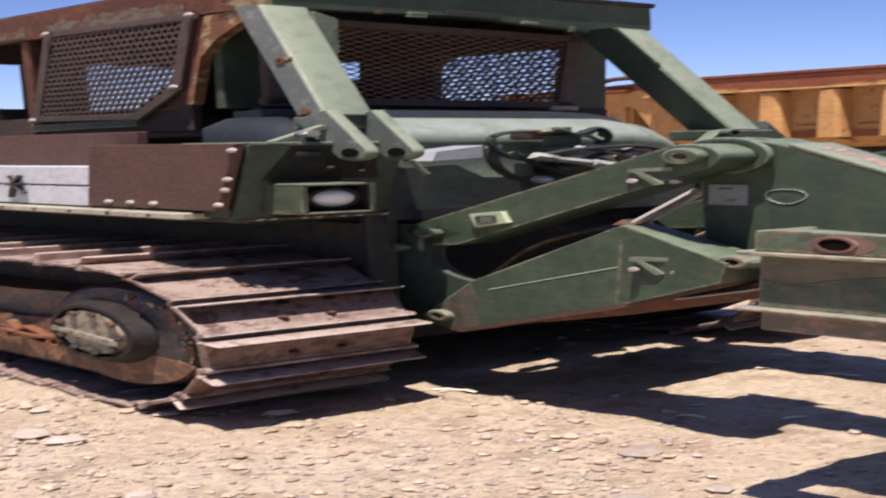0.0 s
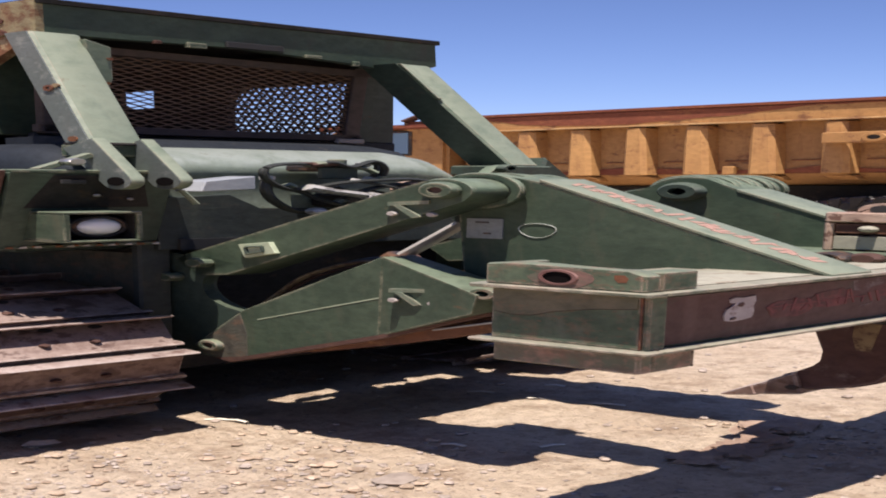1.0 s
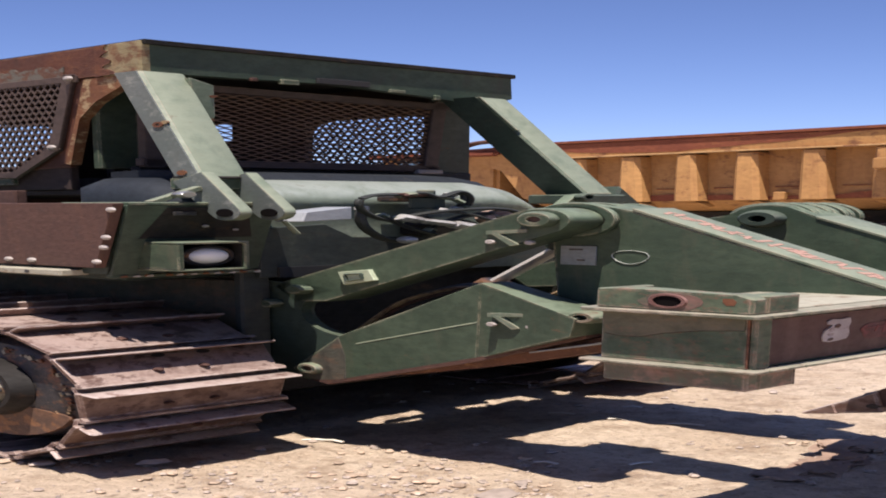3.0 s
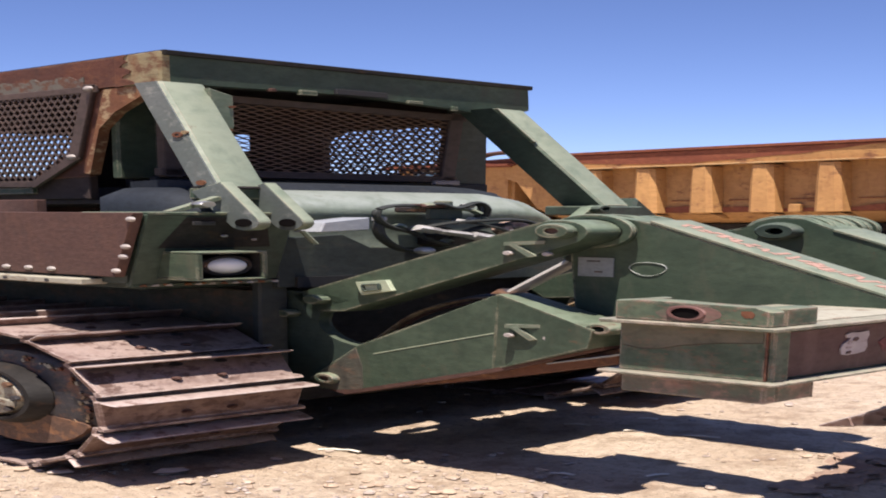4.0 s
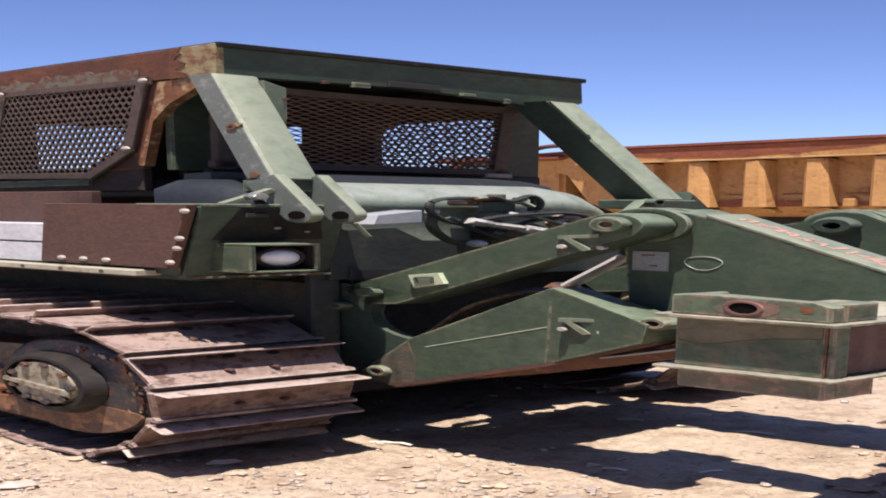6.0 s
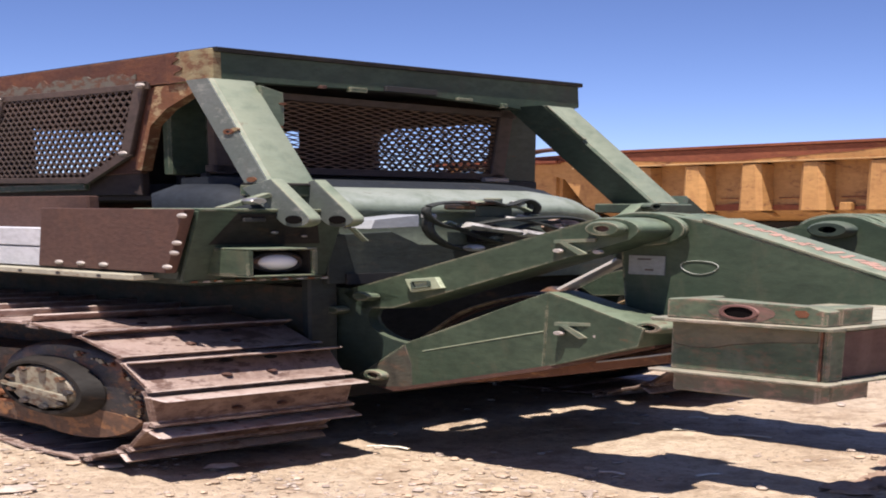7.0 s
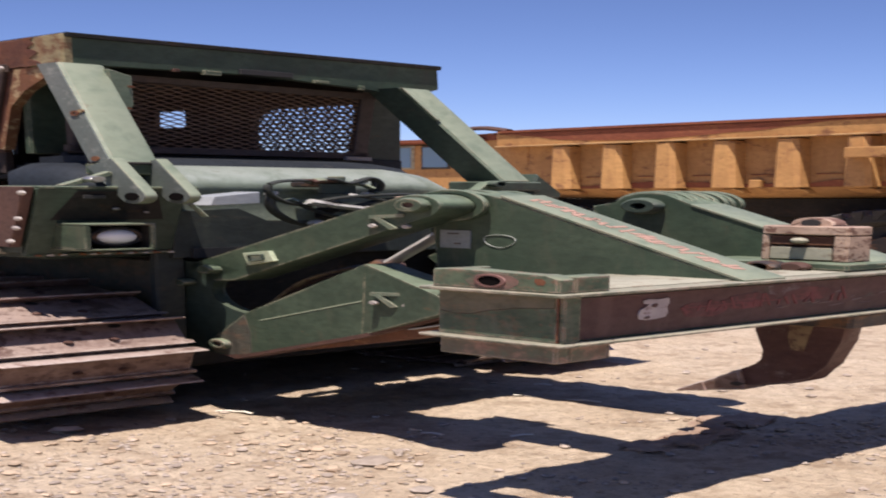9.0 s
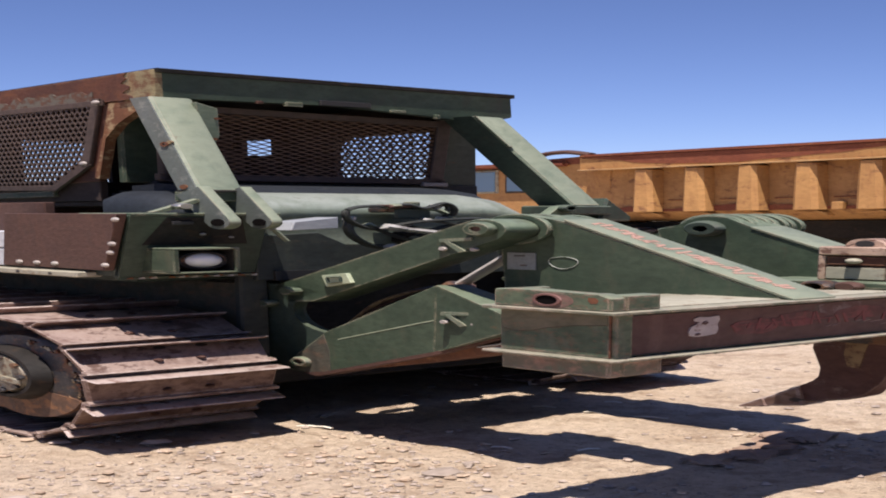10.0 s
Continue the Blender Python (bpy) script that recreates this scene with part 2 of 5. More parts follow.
REDRUST = surface("red_brown_rust", (0.105, 0.036, 0.020), (0.068, 0.026, 0.018), dirt=(0.16, 0.060, 0.026), patch=0.56, edge=0.15, rough=0.75, fine=14, bump=0.25, streak=(0.045, 0.022, 0.018), wear=(0.20, 0.10, 0.06))
SCUFF = plain("bared_primer_scuff", (0.22, 0.17, 0.16), 0.6)
FITTING = surface("zinc_hose_fitting", (0.50, 0.49, 0.46), (0.36, 0.35, 0.33), dirt=(0.10, 0.09, 0.08), patch=0.58, rough=0.4, metal=0.2, fine=20, bump=0.1)
TAGPALE = surface("chalky_pale_green", (0.40, 0.45, 0.31), (0.34, 0.39, 0.27), dirt=(0.15, 0.17, 0.11), patch=0.64, rough=0.7, bump=0.1)
# Grey-green that paints the shaded sides of the left post and lugs.
SHADEGREY = surface("grey_green_side_shade", (0.118, 0.132, 0.124), (0.092, 0.110, 0.100), dirt=(0.20, 0.21, 0.19), patch=0.62, rough=0.6, fine=14, bump=0.08, streak=(0.10, 0.105, 0.095))
LIGHTGREY = surface("light_grey_paint", (0.33, 0.35, 0.375), (0.27, 0.29, 0.31), dirt=(0.18, 0.18, 0.17), patch=0.64, rough=0.55, bump=0.06)
REDFAINT = plain("sun_faded_red_marker", (0.36, 0.215, 0.165), 0.85)
MESHRUST = surface("rusty_expanded_metal", (0.155, 0.088, 0.055), (0.205, 0.125, 0.08), dirt=(0.10, 0.05, 0.03), patch=0.58, rough=0.75, fine=14, bump=0.1)
PEELED = surface("rust_with_primer_scabs", (0.20, 0.085, 0.036), (0.13, 0.050, 0.026), dirt=(0.36, 0.27, 0.15), patch=0.555, edge=0.10, rough=0.75, big=2.0, bump=0.3, streak=(0.085, 0.035, 0.02))
GRIME = surface("brown_grime_on_green", (0.058, 0.062, 0.047), (0.085, 0.074, 0.055), dirt=(0.130, 0.078, 0.048), patch=0.56, edge=0.12, rough=0.75, big=1.6, bump=0.25, streak=(0.028, 0.026, 0.022))
EARTH = surface("dry_earth_lump", (0.50, 0.385, 0.28), (0.42, 0.315, 0.225), rough=0.95, fine=14, bump=0.5, island=True)
LIPTAN = surface("worn_tan_lip", (0.50, 0.33, 0.16), (0.42, 0.25, 0.11), dirt=(0.20, 0.09, 0.045), patch=0.60, rough=0.7, big=0.5, fine=5, bump=0.1)
CASEDARK = surface("dark_case_paint", (0.022, 0.029, 0.029), (0.034, 0.042, 0.040), dirt=(0.060, 0.050, 0.040), patch=0.60, edge=0.12, rough=0.65, bump=0.15, streak=(0.045, 0.052, 0.044))
PINKRUST = surface("pink_rust_on_green", (0.165, 0.122, 0.090), (0.100, 0.118, 0.080), dirt=(0.30, 0.175, 0.130), patch=0.565, edge=0.10, rough=0.65, big=1.7, bump=0.2, streak=(0.18, 0.09, 0.06), wear=(0.44, 0.33, 0.26))
BELLYRUST = surface("orange_belly_rust", (0.15, 0.062, 0.032), (0.095, 0.042, 0.026), dirt=(0.24, 0.125, 0.06), patch=0.57, edge=0.1, rough=0.8, big=1.8, bump=0.3, streak=(0.05, 0.026, 0.02))
STICK = plain("bright_straw", (0.74, 0.69, 0.58), 0.9)

# ---- building helpers: yard lengths, heights in the same unit; site() flattens and leans them to fit the camera's view ----
LEAN_X, LEAN_Y = -0.171, -0.181


def site(p):
    z = p[2] / STRETCH
    return Vector((p[0] + LEAN_X * z, p[1] + LEAN_Y * z, z))


BASE = {}


def thing(name, base, label, category, group="", kind=""):
    ob = new(name)
    ob.empty_display_size = 0.2
    ob.location = site(base)
    BASE[ob.name] = site(base)
    return tagged(ob, label, category, group, kind)


def part(name, bm, material, parent=None, label="", sharp=38):
    """One mesh object under a thing or a part (or a thing of its own)."""
    off = BASE[parent.name] if parent else Vector()
    for v in bm.verts:
        v.co = site(v.co) - off
    bmesh.ops.recalc_face_normals(bm, faces=bm.faces)
    # only faces that go on in a bend are shaded smooth; flats stay flat
    for f in bm.faces:
        f.smooth = sharp > 90 or len(bm.faces) > 20000
    if sharp <= 90 and len(bm.faces) <= 20000:
        areas = {f: f.calc_area() for f in bm.faces}
        for e in bm.edges:
            if len(e.link_faces) == 2:
                f, g = e.link_faces
                if 0.01 < e.calc_face_angle() < radians(sharp) and 0.2 < areas[f] / max(areas[g], 1e-9) < 5:
                    f.smooth = g.smooth = True
    me = bpy.data.meshes.new(name)
    bm.to_mesh(me)
    bm.free()
    me.set_sharp_from_angle(angle=radians(sharp))
    me.materials.append(material)
    ob = new(name, me)
    ob.parent = parent
    BASE[ob.name] = off
    if label:
        ob["label"] = label
    return ob


def bm_():
    return bmesh.new()


def add(bm, verts, faces, bev=0.0, seg=1):
    t = bmesh.new()
    vs = [t.verts.new(v) for v in verts]
    for f in faces:
        t.faces.new([vs[i] for i in f])
    if bev:
        bmesh.ops.bevel(t, geom=t.edges[:], offset=bev, segments=seg, affect="EDGES", clamp_overlap=True)
    t.verts.index_update()
    new_vs = [bm.verts.new(v.co) for v in t.verts]
    for f in t.faces:
        bm.faces.new([new_vs[v.index] for v in f.verts])
    t.free()
    return bm


CUBE = [(0, 3, 2, 1), (4, 5, 6, 7), (0, 1, 5, 4), (1, 2, 6, 5), (2, 3, 7, 6), (3, 0, 4, 7)]


def box(bm, x0, x1, y0, y1, z0, z1, bev=0.0, seg=1):
    return add(bm, [(x0, y0, z0), (x1, y0, z0), (x1, y1, z0), (x0, y1, z0), (x0, y0, z1), (x1, y0, z1), (x1, y1, z1), (x0, y1, z1)], CUBE, bev, seg)


def hull(bm, low, high, bev=0.0):
    """Four corners to four corners."""
    return add(bm, [*low, *high], CUBE, bev)


def prism(bm, pts, axis, a, b, bev=0.0, seg=1):
    """A polygon swept along an axis; pts are (y, z) for x, (x, z) for y, (x, y) for z."""
    put = {"x": lambda u, v, w: (w, u, v), "y": lambda u, v, w: (u, w, v), "z": lambda u, v, w: (u, v, w)}[axis]
    n = len(pts)
    vs = [put(*p, a) for p in pts] + [put(*p, b) for p in pts]
    fs = [tuple(range(n)), tuple(range(2 * n - 1, n - 1, -1))] + [(i, i + n, (i + 1) % n + n, (i + 1) % n) for i in range(n)]
    return add(bm, vs, fs, bev, seg)


def frame_of(d):
    d = Vector(d).normalized()
    u = d.cross(Vector((0, 0, 1)) if abs(d.z) < 0.9 else Vector((1, 0, 0))).normalized()
    return d, u, d.cross(u)


def cyl(bm, p0, p1, r0, r1=None, seg=20, bev=0.0, hollow=0.0):
    """A cylinder or cone between two points; hollow: the bore's radius, open right through."""
    p0, p1 = Vector(p0), Vector(p1)
    r1 = r0 if r1 is None else r1
    d, u, w = frame_of(p1 - p0)
    length = (p1 - p0).length
    prof = [(0, r0 - bev), (bev, r0), (length - bev, r1), (length, r1 - bev)] if bev else [(0, r0), (length, r1)]
    if hollow:
        prof = prof + [(length, hollow), (0, hollow)]
    rings = [[p0 + d * h + (u * math.cos(a) + w * math.sin(a)) * r for a in (2 * math.pi * i / seg for i in range(seg))] for h, r in prof]
    vs = [v for ring in rings for v in ring]
    k, fs = len(rings), []
    for j in range(k if hollow else k - 1):
        for i in range(seg):
            a, b = j * seg, (j + 1) % k * seg
            fs.append((a + i, a + (i + 1) % seg, b + (i + 1) % seg, b + i))
    if not hollow:
        fs += [tuple(range(seg - 1, -1, -1)), tuple(range((k - 1) * seg, k * seg))]
    return add(bm, vs, fs)


def tube(bm, pts, r, seg=8):
    pts = [Vector(p) for p in pts]
    rings = []
    for i, p in enumerate(pts):
        d, u, w = frame_of(pts[min(i + 1, len(pts) - 1)] - pts[max(i - 1, 0)])
        rings.append([p + (u * math.cos(a) + w * math.sin(a)) * r for a in (2 * math.pi * k / seg for k in range(seg))])
    vs = [v for ring in rings for v in ring]
    fs = [(j * seg + i, j * seg + (i + 1) % seg, (j + 1) * seg + (i + 1) % seg, (j + 1) * seg + i) for j in range(len(rings) - 1) for i in range(seg)]
    fs += [tuple(range(seg - 1, -1, -1)), tuple(range((len(rings) - 1) * seg, len(rings) * seg))]
    return add(bm, vs, fs)


def curve(pts, n=6):
    """Points of a smooth line through pts."""
    pts = [Vector(p) for p in pts]
    out = []
    for i in range(len(pts) - 1):
        a, b, c, d = pts[max(i - 1, 0)], pts[i], pts[i + 1], pts[min(i + 2, len(pts) - 1)]
        for k in range(n):
            t = k / n
            out.append(0.5 * (2 * b + (c - a) * t + (2 * a - 5 * b + 4 * c - d) * t * t + (3 * b - a - 3 * c + d) * t ** 3))
    return out + [pts[-1]]


def dome(bm, c, way, r, h=None, seg=10):
    """A round bolt head."""
    c = Vector(c)
    d, u, w = frame_of(way)
    h = h or r * 0.7
    vs, fs = [], []
    for hh, rr in ((0, 1), (0.5, 0.92), (0.85, 0.6)):
        vs += [c + d * h * hh + (u * math.cos(a) + w * math.sin(a)) * r * rr for a in (2 * math.pi * k / seg for k in range(seg))]
    vs.append(c + d * h)
    fs = [(j * seg + i, j * seg + (i + 1) % seg, (j + 1) * seg + (i + 1) % seg, (j + 1) * seg + i) for j in range(2) for i in range(seg)]
    fs += [(2 * seg + i, 2 * seg + (i + 1) % seg, 3 * seg) for i in range(seg)]
    return add(bm, vs, fs)


def loft(bm, rings):
    n = len(rings[0])
    vs = [v for ring in rings for v in ring]
    fs = [(j * n + i, j * n + (i + 1) % n, (j + 1) * n + (i + 1) % n, (j + 1) * n + i) for j in range(len(rings) - 1) for i in range(n)]
    return add(bm, vs, fs + [tuple(range(n - 1, -1, -1)), tuple(range((len(rings) - 1) * n, len(rings) * n))])


# ---- setting ----
def ground_height(x, y):
    """Swells, churned lumps and grit of the yard's dirt."""
    h = 0.03 * noise.noise((x * 0.5, y * 0.5, 0.3)) + 0.028 * noise.noise((x * 1.7, y * 1.7, 4.1))
    lump = noise.noise((x * 4.0 + 0.4 * y, y * 4.0, 7.7))
    return h + 0.050 * max(lump, -0.12) + 0.050 * max(-0.1, noise.noise((x * 8.0, y * 8.0, 2.2)))


def build_ground():
    bm = bm_()
    fine_x = [-4.5 + 0.045 * i for i in range(300)]
    fine_y = [-8.0 + 0.045 * i for i in range(256)]
    xs = [-400, -150, -60, -25, -14, -9, -6.5] + fine_x + [9.3 + 0.3 * i for i in range(40)] + [22, 28, 40, 80, 200, 500, 1500]
    ys = [-400, -150, -60, -25, -14, -10] + fine_y + [3.8 + 0.3 * i for i in range(42)] + [18, 28, 40, 80, 200, 500, 1500]
    grid = [[None] * len(ys) for _ in xs]
    for i, x in enumerate(xs):
        for j, y in enumerate(ys):
            near = -14 <= x <= 22 and -14 <= y <= 18
            grid[i][j] = bm.verts.new((x, y, -0.06 + (ground_height(x, y) if near else 0)))
    for i in range(len(xs) - 1):
        for j in range(len(ys) - 1):
            bm.faces.new((grid[i][j], grid[i + 1][j], grid[i + 1][j + 1], grid[i][j + 1]))
    m = surface("dry_tan_dirt", (0.545, 0.425, 0.302), (0.62, 0.503, 0.372), dirt=(0.33, 0.238, 0.160), patch=0.55, rough=0.95, fine=11, bump=2.2, big=0.8, speck=(0.26, 0.185, 0.13), edge=0.12)
    ob = part("ground", bm, m, sharp=180)
    tagged(ob, "dry tan dirt yard strewn with gravel and tyre marks", "ground", kind="structure")


build_ground()

# ---- the bulldozer ----
CX = 3.57
dozer = thing("bulldozer", (CX, 3.0, 0), "faded green crawler bulldozer with rusty cab guards and a rear ripper", "bulldozer")

# track: shoe path from the rear round over the top to the front
TY, TZ, TR = 1.95, 1.42, 1.36
FY = 9.4
PITCH = 0.635


def shoe_path(s):
    """Point and outward way of the chain's outer face at the length s, from the lowest rear point."""
    arc, run = math.pi * TR, FY - TY
    total = 2 * arc + 2 * run
    s %= total
    if s < arc:
        a = -math.pi / 2 - s / TR
        return TY + TR * math.cos(a), TZ + TR * math.sin(a), math.cos(a), math.sin(a), total
    s -= arc
    if s < run:
        return TY + s, TZ + TR, 0, 1, total
    s -= run
    if s < arc:
        a = math.pi / 2 - s / TR
        return FY + TR * math.cos(a), TZ + TR * math.sin(a), math.cos(a), math.sin(a), total
    s -= arc
    return FY - s, TZ - TR, 0, -1, total


def build_track(x0, x1, name_label):
    track = part("track", prism(bm_(), [(TY, 0.16), (FY, 0.16), (FY + 1.1, TZ), (FY, 2.6), (TY, 2.6), (TY - 1.1, TZ)], "x", x0 + 0.75, x1 - 0.3, 0.08), STEELDARK, dozer, name_label)
    total = shoe_path(0)[4]
    count = round(total / PITCH)
    step = total / count
    for k in range(count):
        s = (k + 0.275) * step
        y, z, ny, nz, _ = shoe_path(s)
        ty, tz = nz, -ny
        bm = bm_()
        half = step * 0.5

        def at(x, along, out):
            return (x, y + ty * along + ny * out, z + tz * along + nz * out)

        c = 0.16
        # the plate, clipped at its outer corners, and the grouser bar on it
        bars = []
        for (a0, a1, o0, o1, cut) in ((-half + 0.055, half + 0.005, 0.0, 0.075, c), (half - 0.045, half + 0.012, 0.07, 0.245, 0.03)):
            lowq = [at(x0 + cut * 0.3, a0, o0), at(x1 - cut * 0.3, a0, o0), at(x1, a1, o0), at(x0, a1, o0)]
            a1 -= 0.02 if o1 > 0.2 else 0.0
            highq = [at(x0 + cut * 0.3, a0, o1), at(x1 - cut * 0.3, a0, o1), at(x1, a1, o1), at(x0, a1, o1)]
            bars.append((lowq, highq))
        hull(bm, *bars[0], 0.015)
        # lip at the other edge
        lo = -half + 0.05
        hull(bm, [at(x0 + 0.02, lo, 0.05), at(x1 - 0.02, lo, 0.05), at(x1 - 0.02, lo + 0.09, 0.05), at(x0 + 0.02, lo + 0.09, 0.05)],
             [at(x0 + 0.02, lo, 0.115), at(x1 - 0.02, lo, 0.115), at(x1 - 0.02, lo + 0.05, 0.115), at(x0 + 0.02, lo + 0.05, 0.115)])
        # tongue under the neighbouring shoe
        hull(bm, [at(x0 + 0.03, -half - 0.09, -0.045), at(x1 - 0.03, -half - 0.09, -0.045), at(x1 - 0.03, lo + 0.04, -0.03), at(x0 + 0.03, lo + 0.04, -0.03)],
             [at(x0 + 0.03, -half - 0.09, -0.006), at(x1 - 0.03, -half - 0.09, -0.006), at(x1 - 0.03, lo + 0.04, 0.03), at(x0 + 0.03, lo + 0.04, 0.03)])
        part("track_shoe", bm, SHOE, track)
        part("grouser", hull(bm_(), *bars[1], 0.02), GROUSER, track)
        if s < math.pi * TR + 3.2 and x0 < 3:
            for fx in (0.40, 0.62):
                bm = bm_()
                dome(bm, at(x0 + (x1 - x0) * fx, -0.05, 0.07), (0, ny, nz), 0.042, 0.05, 7)
                part("shoe_bolt", bm, RUST, track)
                # Flat black disc paints the dark of a sunk hole.
                hx_ = x0 + (x1 - x0) * (fx + 0.05)
                ring_ = [at(hx_ + 0.055 * math.cos(q), half - 0.095 + 0.042 * math.sin(q), 0.077) for q in (2 * math.pi * i / 9 for i in range(9))]
                low_ = [at(hx_ + 0.055 * math.cos(q), half - 0.095 + 0.042 * math.sin(q), 0.071) for q in (2 * math.pi * i / 9 for i in range(9))]
                part("bolt_hole", loft(bm_(), [low_, ring_]), BLACK, track)
    return track


build_track(0.12, 1.73, "worn crawler track with brown steel grouser shoes")
build_track(5.35, 6.98, "worn crawler track with brown steel grouser shoes")

# final drive: round guard, hub and track frame, left side
GY, GZ, GR = 1.68, 1.47, 1.03
ring_at = lambda r, d: (GY + r * math.cos(radians(d)), GZ + r * math.sin(radians(d)))
bm = bm_()
rings_ = []
for x, r in ((1.0, GR), (0.34, GR), (0.28, GR - 0.03), (0.25, GR - 0.09), (0.235, GR - 0.30), (0.225, 0.3)):
    rings_.append([(x, *ring_at(r, 10 * k)) for k in range(36)])
guard = part("final_drive_guard", loft(bm, rings_), DRIVESTEEL, dozer, "dark oily round final drive guard streaked with rust", 50)
part("guard_lower_plate", prism(bm_(), [ring_at(0.99, d) for d in range(206, 341, 9)] + [(GY + 0.86, GZ - 0.18), (GY + 0.4, GZ - 0.22), (GY - 0.3, GZ - 0.30), (GY - 0.88, GZ - 0.36)], "x", 0.222, 0.30, 0.012), RUSTSHOE, guard, "rusty lower plate of the drive guard")
rnd = random.Random(61)
for k in range(34):
    d, r = rnd.uniform(95, 255), rnd.choice((0.80, 0.86, 0.90)) + rnd.uniform(-0.03, 0.03)
    y, z = ring_at(r, d)
    w, h = rnd.uniform(0.015, 0.045), rnd.uniform(0.015, 0.05)
    part("paint_fleck", prism(bm_(), [(y - w, z - h * 0.4), (y + w * 0.3, z - h), (y + w, z + h * 0.3), (y - w * 0.2, z + h)], "x", 0.226, 0.26, 0), rnd.choice((OLDTAN, RUST_BRIGHT, HUBCAP)), guard)
HY, HZ = 1.84, 1.50
part("hub_ring", cyl(bm_(), (0.26, HY, HZ), (0.10, HY, HZ), 0.66, 0.60, 32, 0.04, hollow=0.50), SHADEOIL, dozer)
bm = bm_()
cyl(bm, (0.26, HY, HZ), (0.10, HY, HZ), 0.50, 0.46, 28, 0.04)
hub = part("hub_cap", bm, HUBCAP, dozer, "chipped cream hub cap")
part("hub_bar", prism(bm_(), [(HY - 0.40, HZ - 0.20), (HY - 0.40, HZ - 0.06), (HY + 0.50, HZ + 0.03), (HY + 0.50, HZ - 0.06)], "x", 0.07, 0.105, 0.012), HUBCAP, hub, "pale scuffed bar across the hub cap")
for k in range(9):
    a = radians(20 + 40 * k)
    part("hub_bolt", cyl(bm_(), (0.11, HY + 0.40 * math.cos(a), HZ + 0.40 * math.sin(a)), (0.07, HY + 0.40 * math.cos(a), HZ + 0.40 * math.sin(a)), 0.055, seg=6, bev=0.01), STEELDARK, hub)
part("track_frame", prism(bm_(), [(1.9, 0.42), (9.0, 0.42), (9.2, 0.8), (8.6, 1.9), (3.4, 2.02), (1.9, 2.25)], "x", 0.36, 0.95, 0.05), DRIVESTEEL, dozer, "dusty steel track frame")
part("frame_skirt", prism(bm_(), [(1.9, 0.46), (8.8, 0.44), (8.8, 1.30), (3.3, 1.42), (1.9, 1.66)], "x", 0.30, 0.37, 0.012), RUSTSHOE, dozer, "rusty plate along the track frame")
part("roller_guard", prism(bm_(), [(2.3, 0.16), (8.8, 0.16), (8.8, 0.45), (2.3, 0.45)], "x", 0.50, 0.60, 0.02), SHADEOIL, dozer)
chain = None
for pts_ in ([(0.22, 2.05, 1.20), (0.18, 2.5, 1.0), (0.18, 2.95, 1.12), (0.22, 3.3, 1.32)], [(0.22, 2.15, 1.28), (0.16, 2.7, 1.15), (0.18, 3.2, 1.14), (0.24, 3.7, 0.95)], [(0.2, 2.6, 1.10), (0.17, 2.9, 1.30), (0.2, 3.15, 1.05), (0.22, 3.5, 1.15)]):
    piece = part("loose_chain" if chain is None else "chain_strand", tube(bm_(), curve(pts_), 0.045, 7), RUST_BRIGHT, dozer if chain is None else chain, "rusty loose chain on the track frame" if chain is None else "")
    chain = chain or piece
for k in range(7):
    y = 2.0 + 0.24 * k
    part("chain_link", cyl(bm_(), (0.17, y, 1.12 + 0.05 * math.sin(2.1 * k)), (0.21, y + 0.02, 1.12 + 0.05 * math.sin(2.1 * k)), 0.10, seg=10, hollow=0.05), RUST_BRIGHT, chain)

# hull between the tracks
# The hull's near-black colour includes the shade it stands in.
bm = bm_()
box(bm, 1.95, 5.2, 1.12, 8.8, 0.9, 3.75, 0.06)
part("hull", bm, SHADEOIL, dozer, "grimy hull between the tracks, painted near-black for shade")
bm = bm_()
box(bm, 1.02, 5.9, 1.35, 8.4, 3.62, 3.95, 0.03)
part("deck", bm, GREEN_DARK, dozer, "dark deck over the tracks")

part("hull_skirt", box(bm_(), 1.76, 2.02, 1.02, 1.12, 1.6, 3.8, 0.02), CASEDARK, dozer, "dark corner of the rear case")
part("hull_side", box(bm_(), 1.90, 1.95, 1.12, 8.0, 2.3, 3.55, 0.02), GRIME, dozer)
# fender: rust side plate with bolts, green rear box, ledge
bm = bm_()
prism(bm, [(0.76, 5.27), (1.00, 3.98), (2.68, 3.98), (2.58, 5.29)], "x", 0.60, 0.68, 0.012)
plate = part("fender_plate", bm, RUST, dozer, "rust-brown bolted steel side plate")
for (y, z) in ((0.93, 5.09), (1.0, 4.55), (1.03, 4.35), (1.12, 4.06), (1.9, 4.04), (2.2, 4.04), (2.5, 4.04)):
    bm = bm_()
    dome(bm, (0.60, y - 0.14, z + 0.05), (-1, 0, 0), 0.05, 0.03)
    part("plate_bolt", bm, BOLTPALE, plate)
bm = bm_()
prism(bm, [(1.30, 3.80), (9.0, 3.80), (9.0, 3.93), (1.30, 3.93)], "x", 0.52, 0.75, 0.02)
ledge = part("fender_ledge", bm, CREAM, dozer, "cream painted angle strip under the fender")
for k in range(9):
    bm = bm_()
    cyl(bm, (0.515, 1.7 + 0.55 * k, 3.865), (0.525, 1.7 + 0.55 * k, 3.865), 0.03, seg=8)
    part("strip_hole", bm, BLACK, ledge)
bm = bm_()
prism(bm, [(0.75, 5.24), (0.97, 3.83), (2.2, 3.83), (2.2, 5.24)], "x", 0.69, 1.88, 0.02)
rear_box = part("fender_box", bm, GREEN_DARK, dozer, "green fender box with chipped lower edge")
bm = bm_()
prism(bm, [(0.742, 5.22), (0.962, 3.82), (1.03, 3.82), (0.81, 5.22)], "x", 0.69, 0.98, 0)
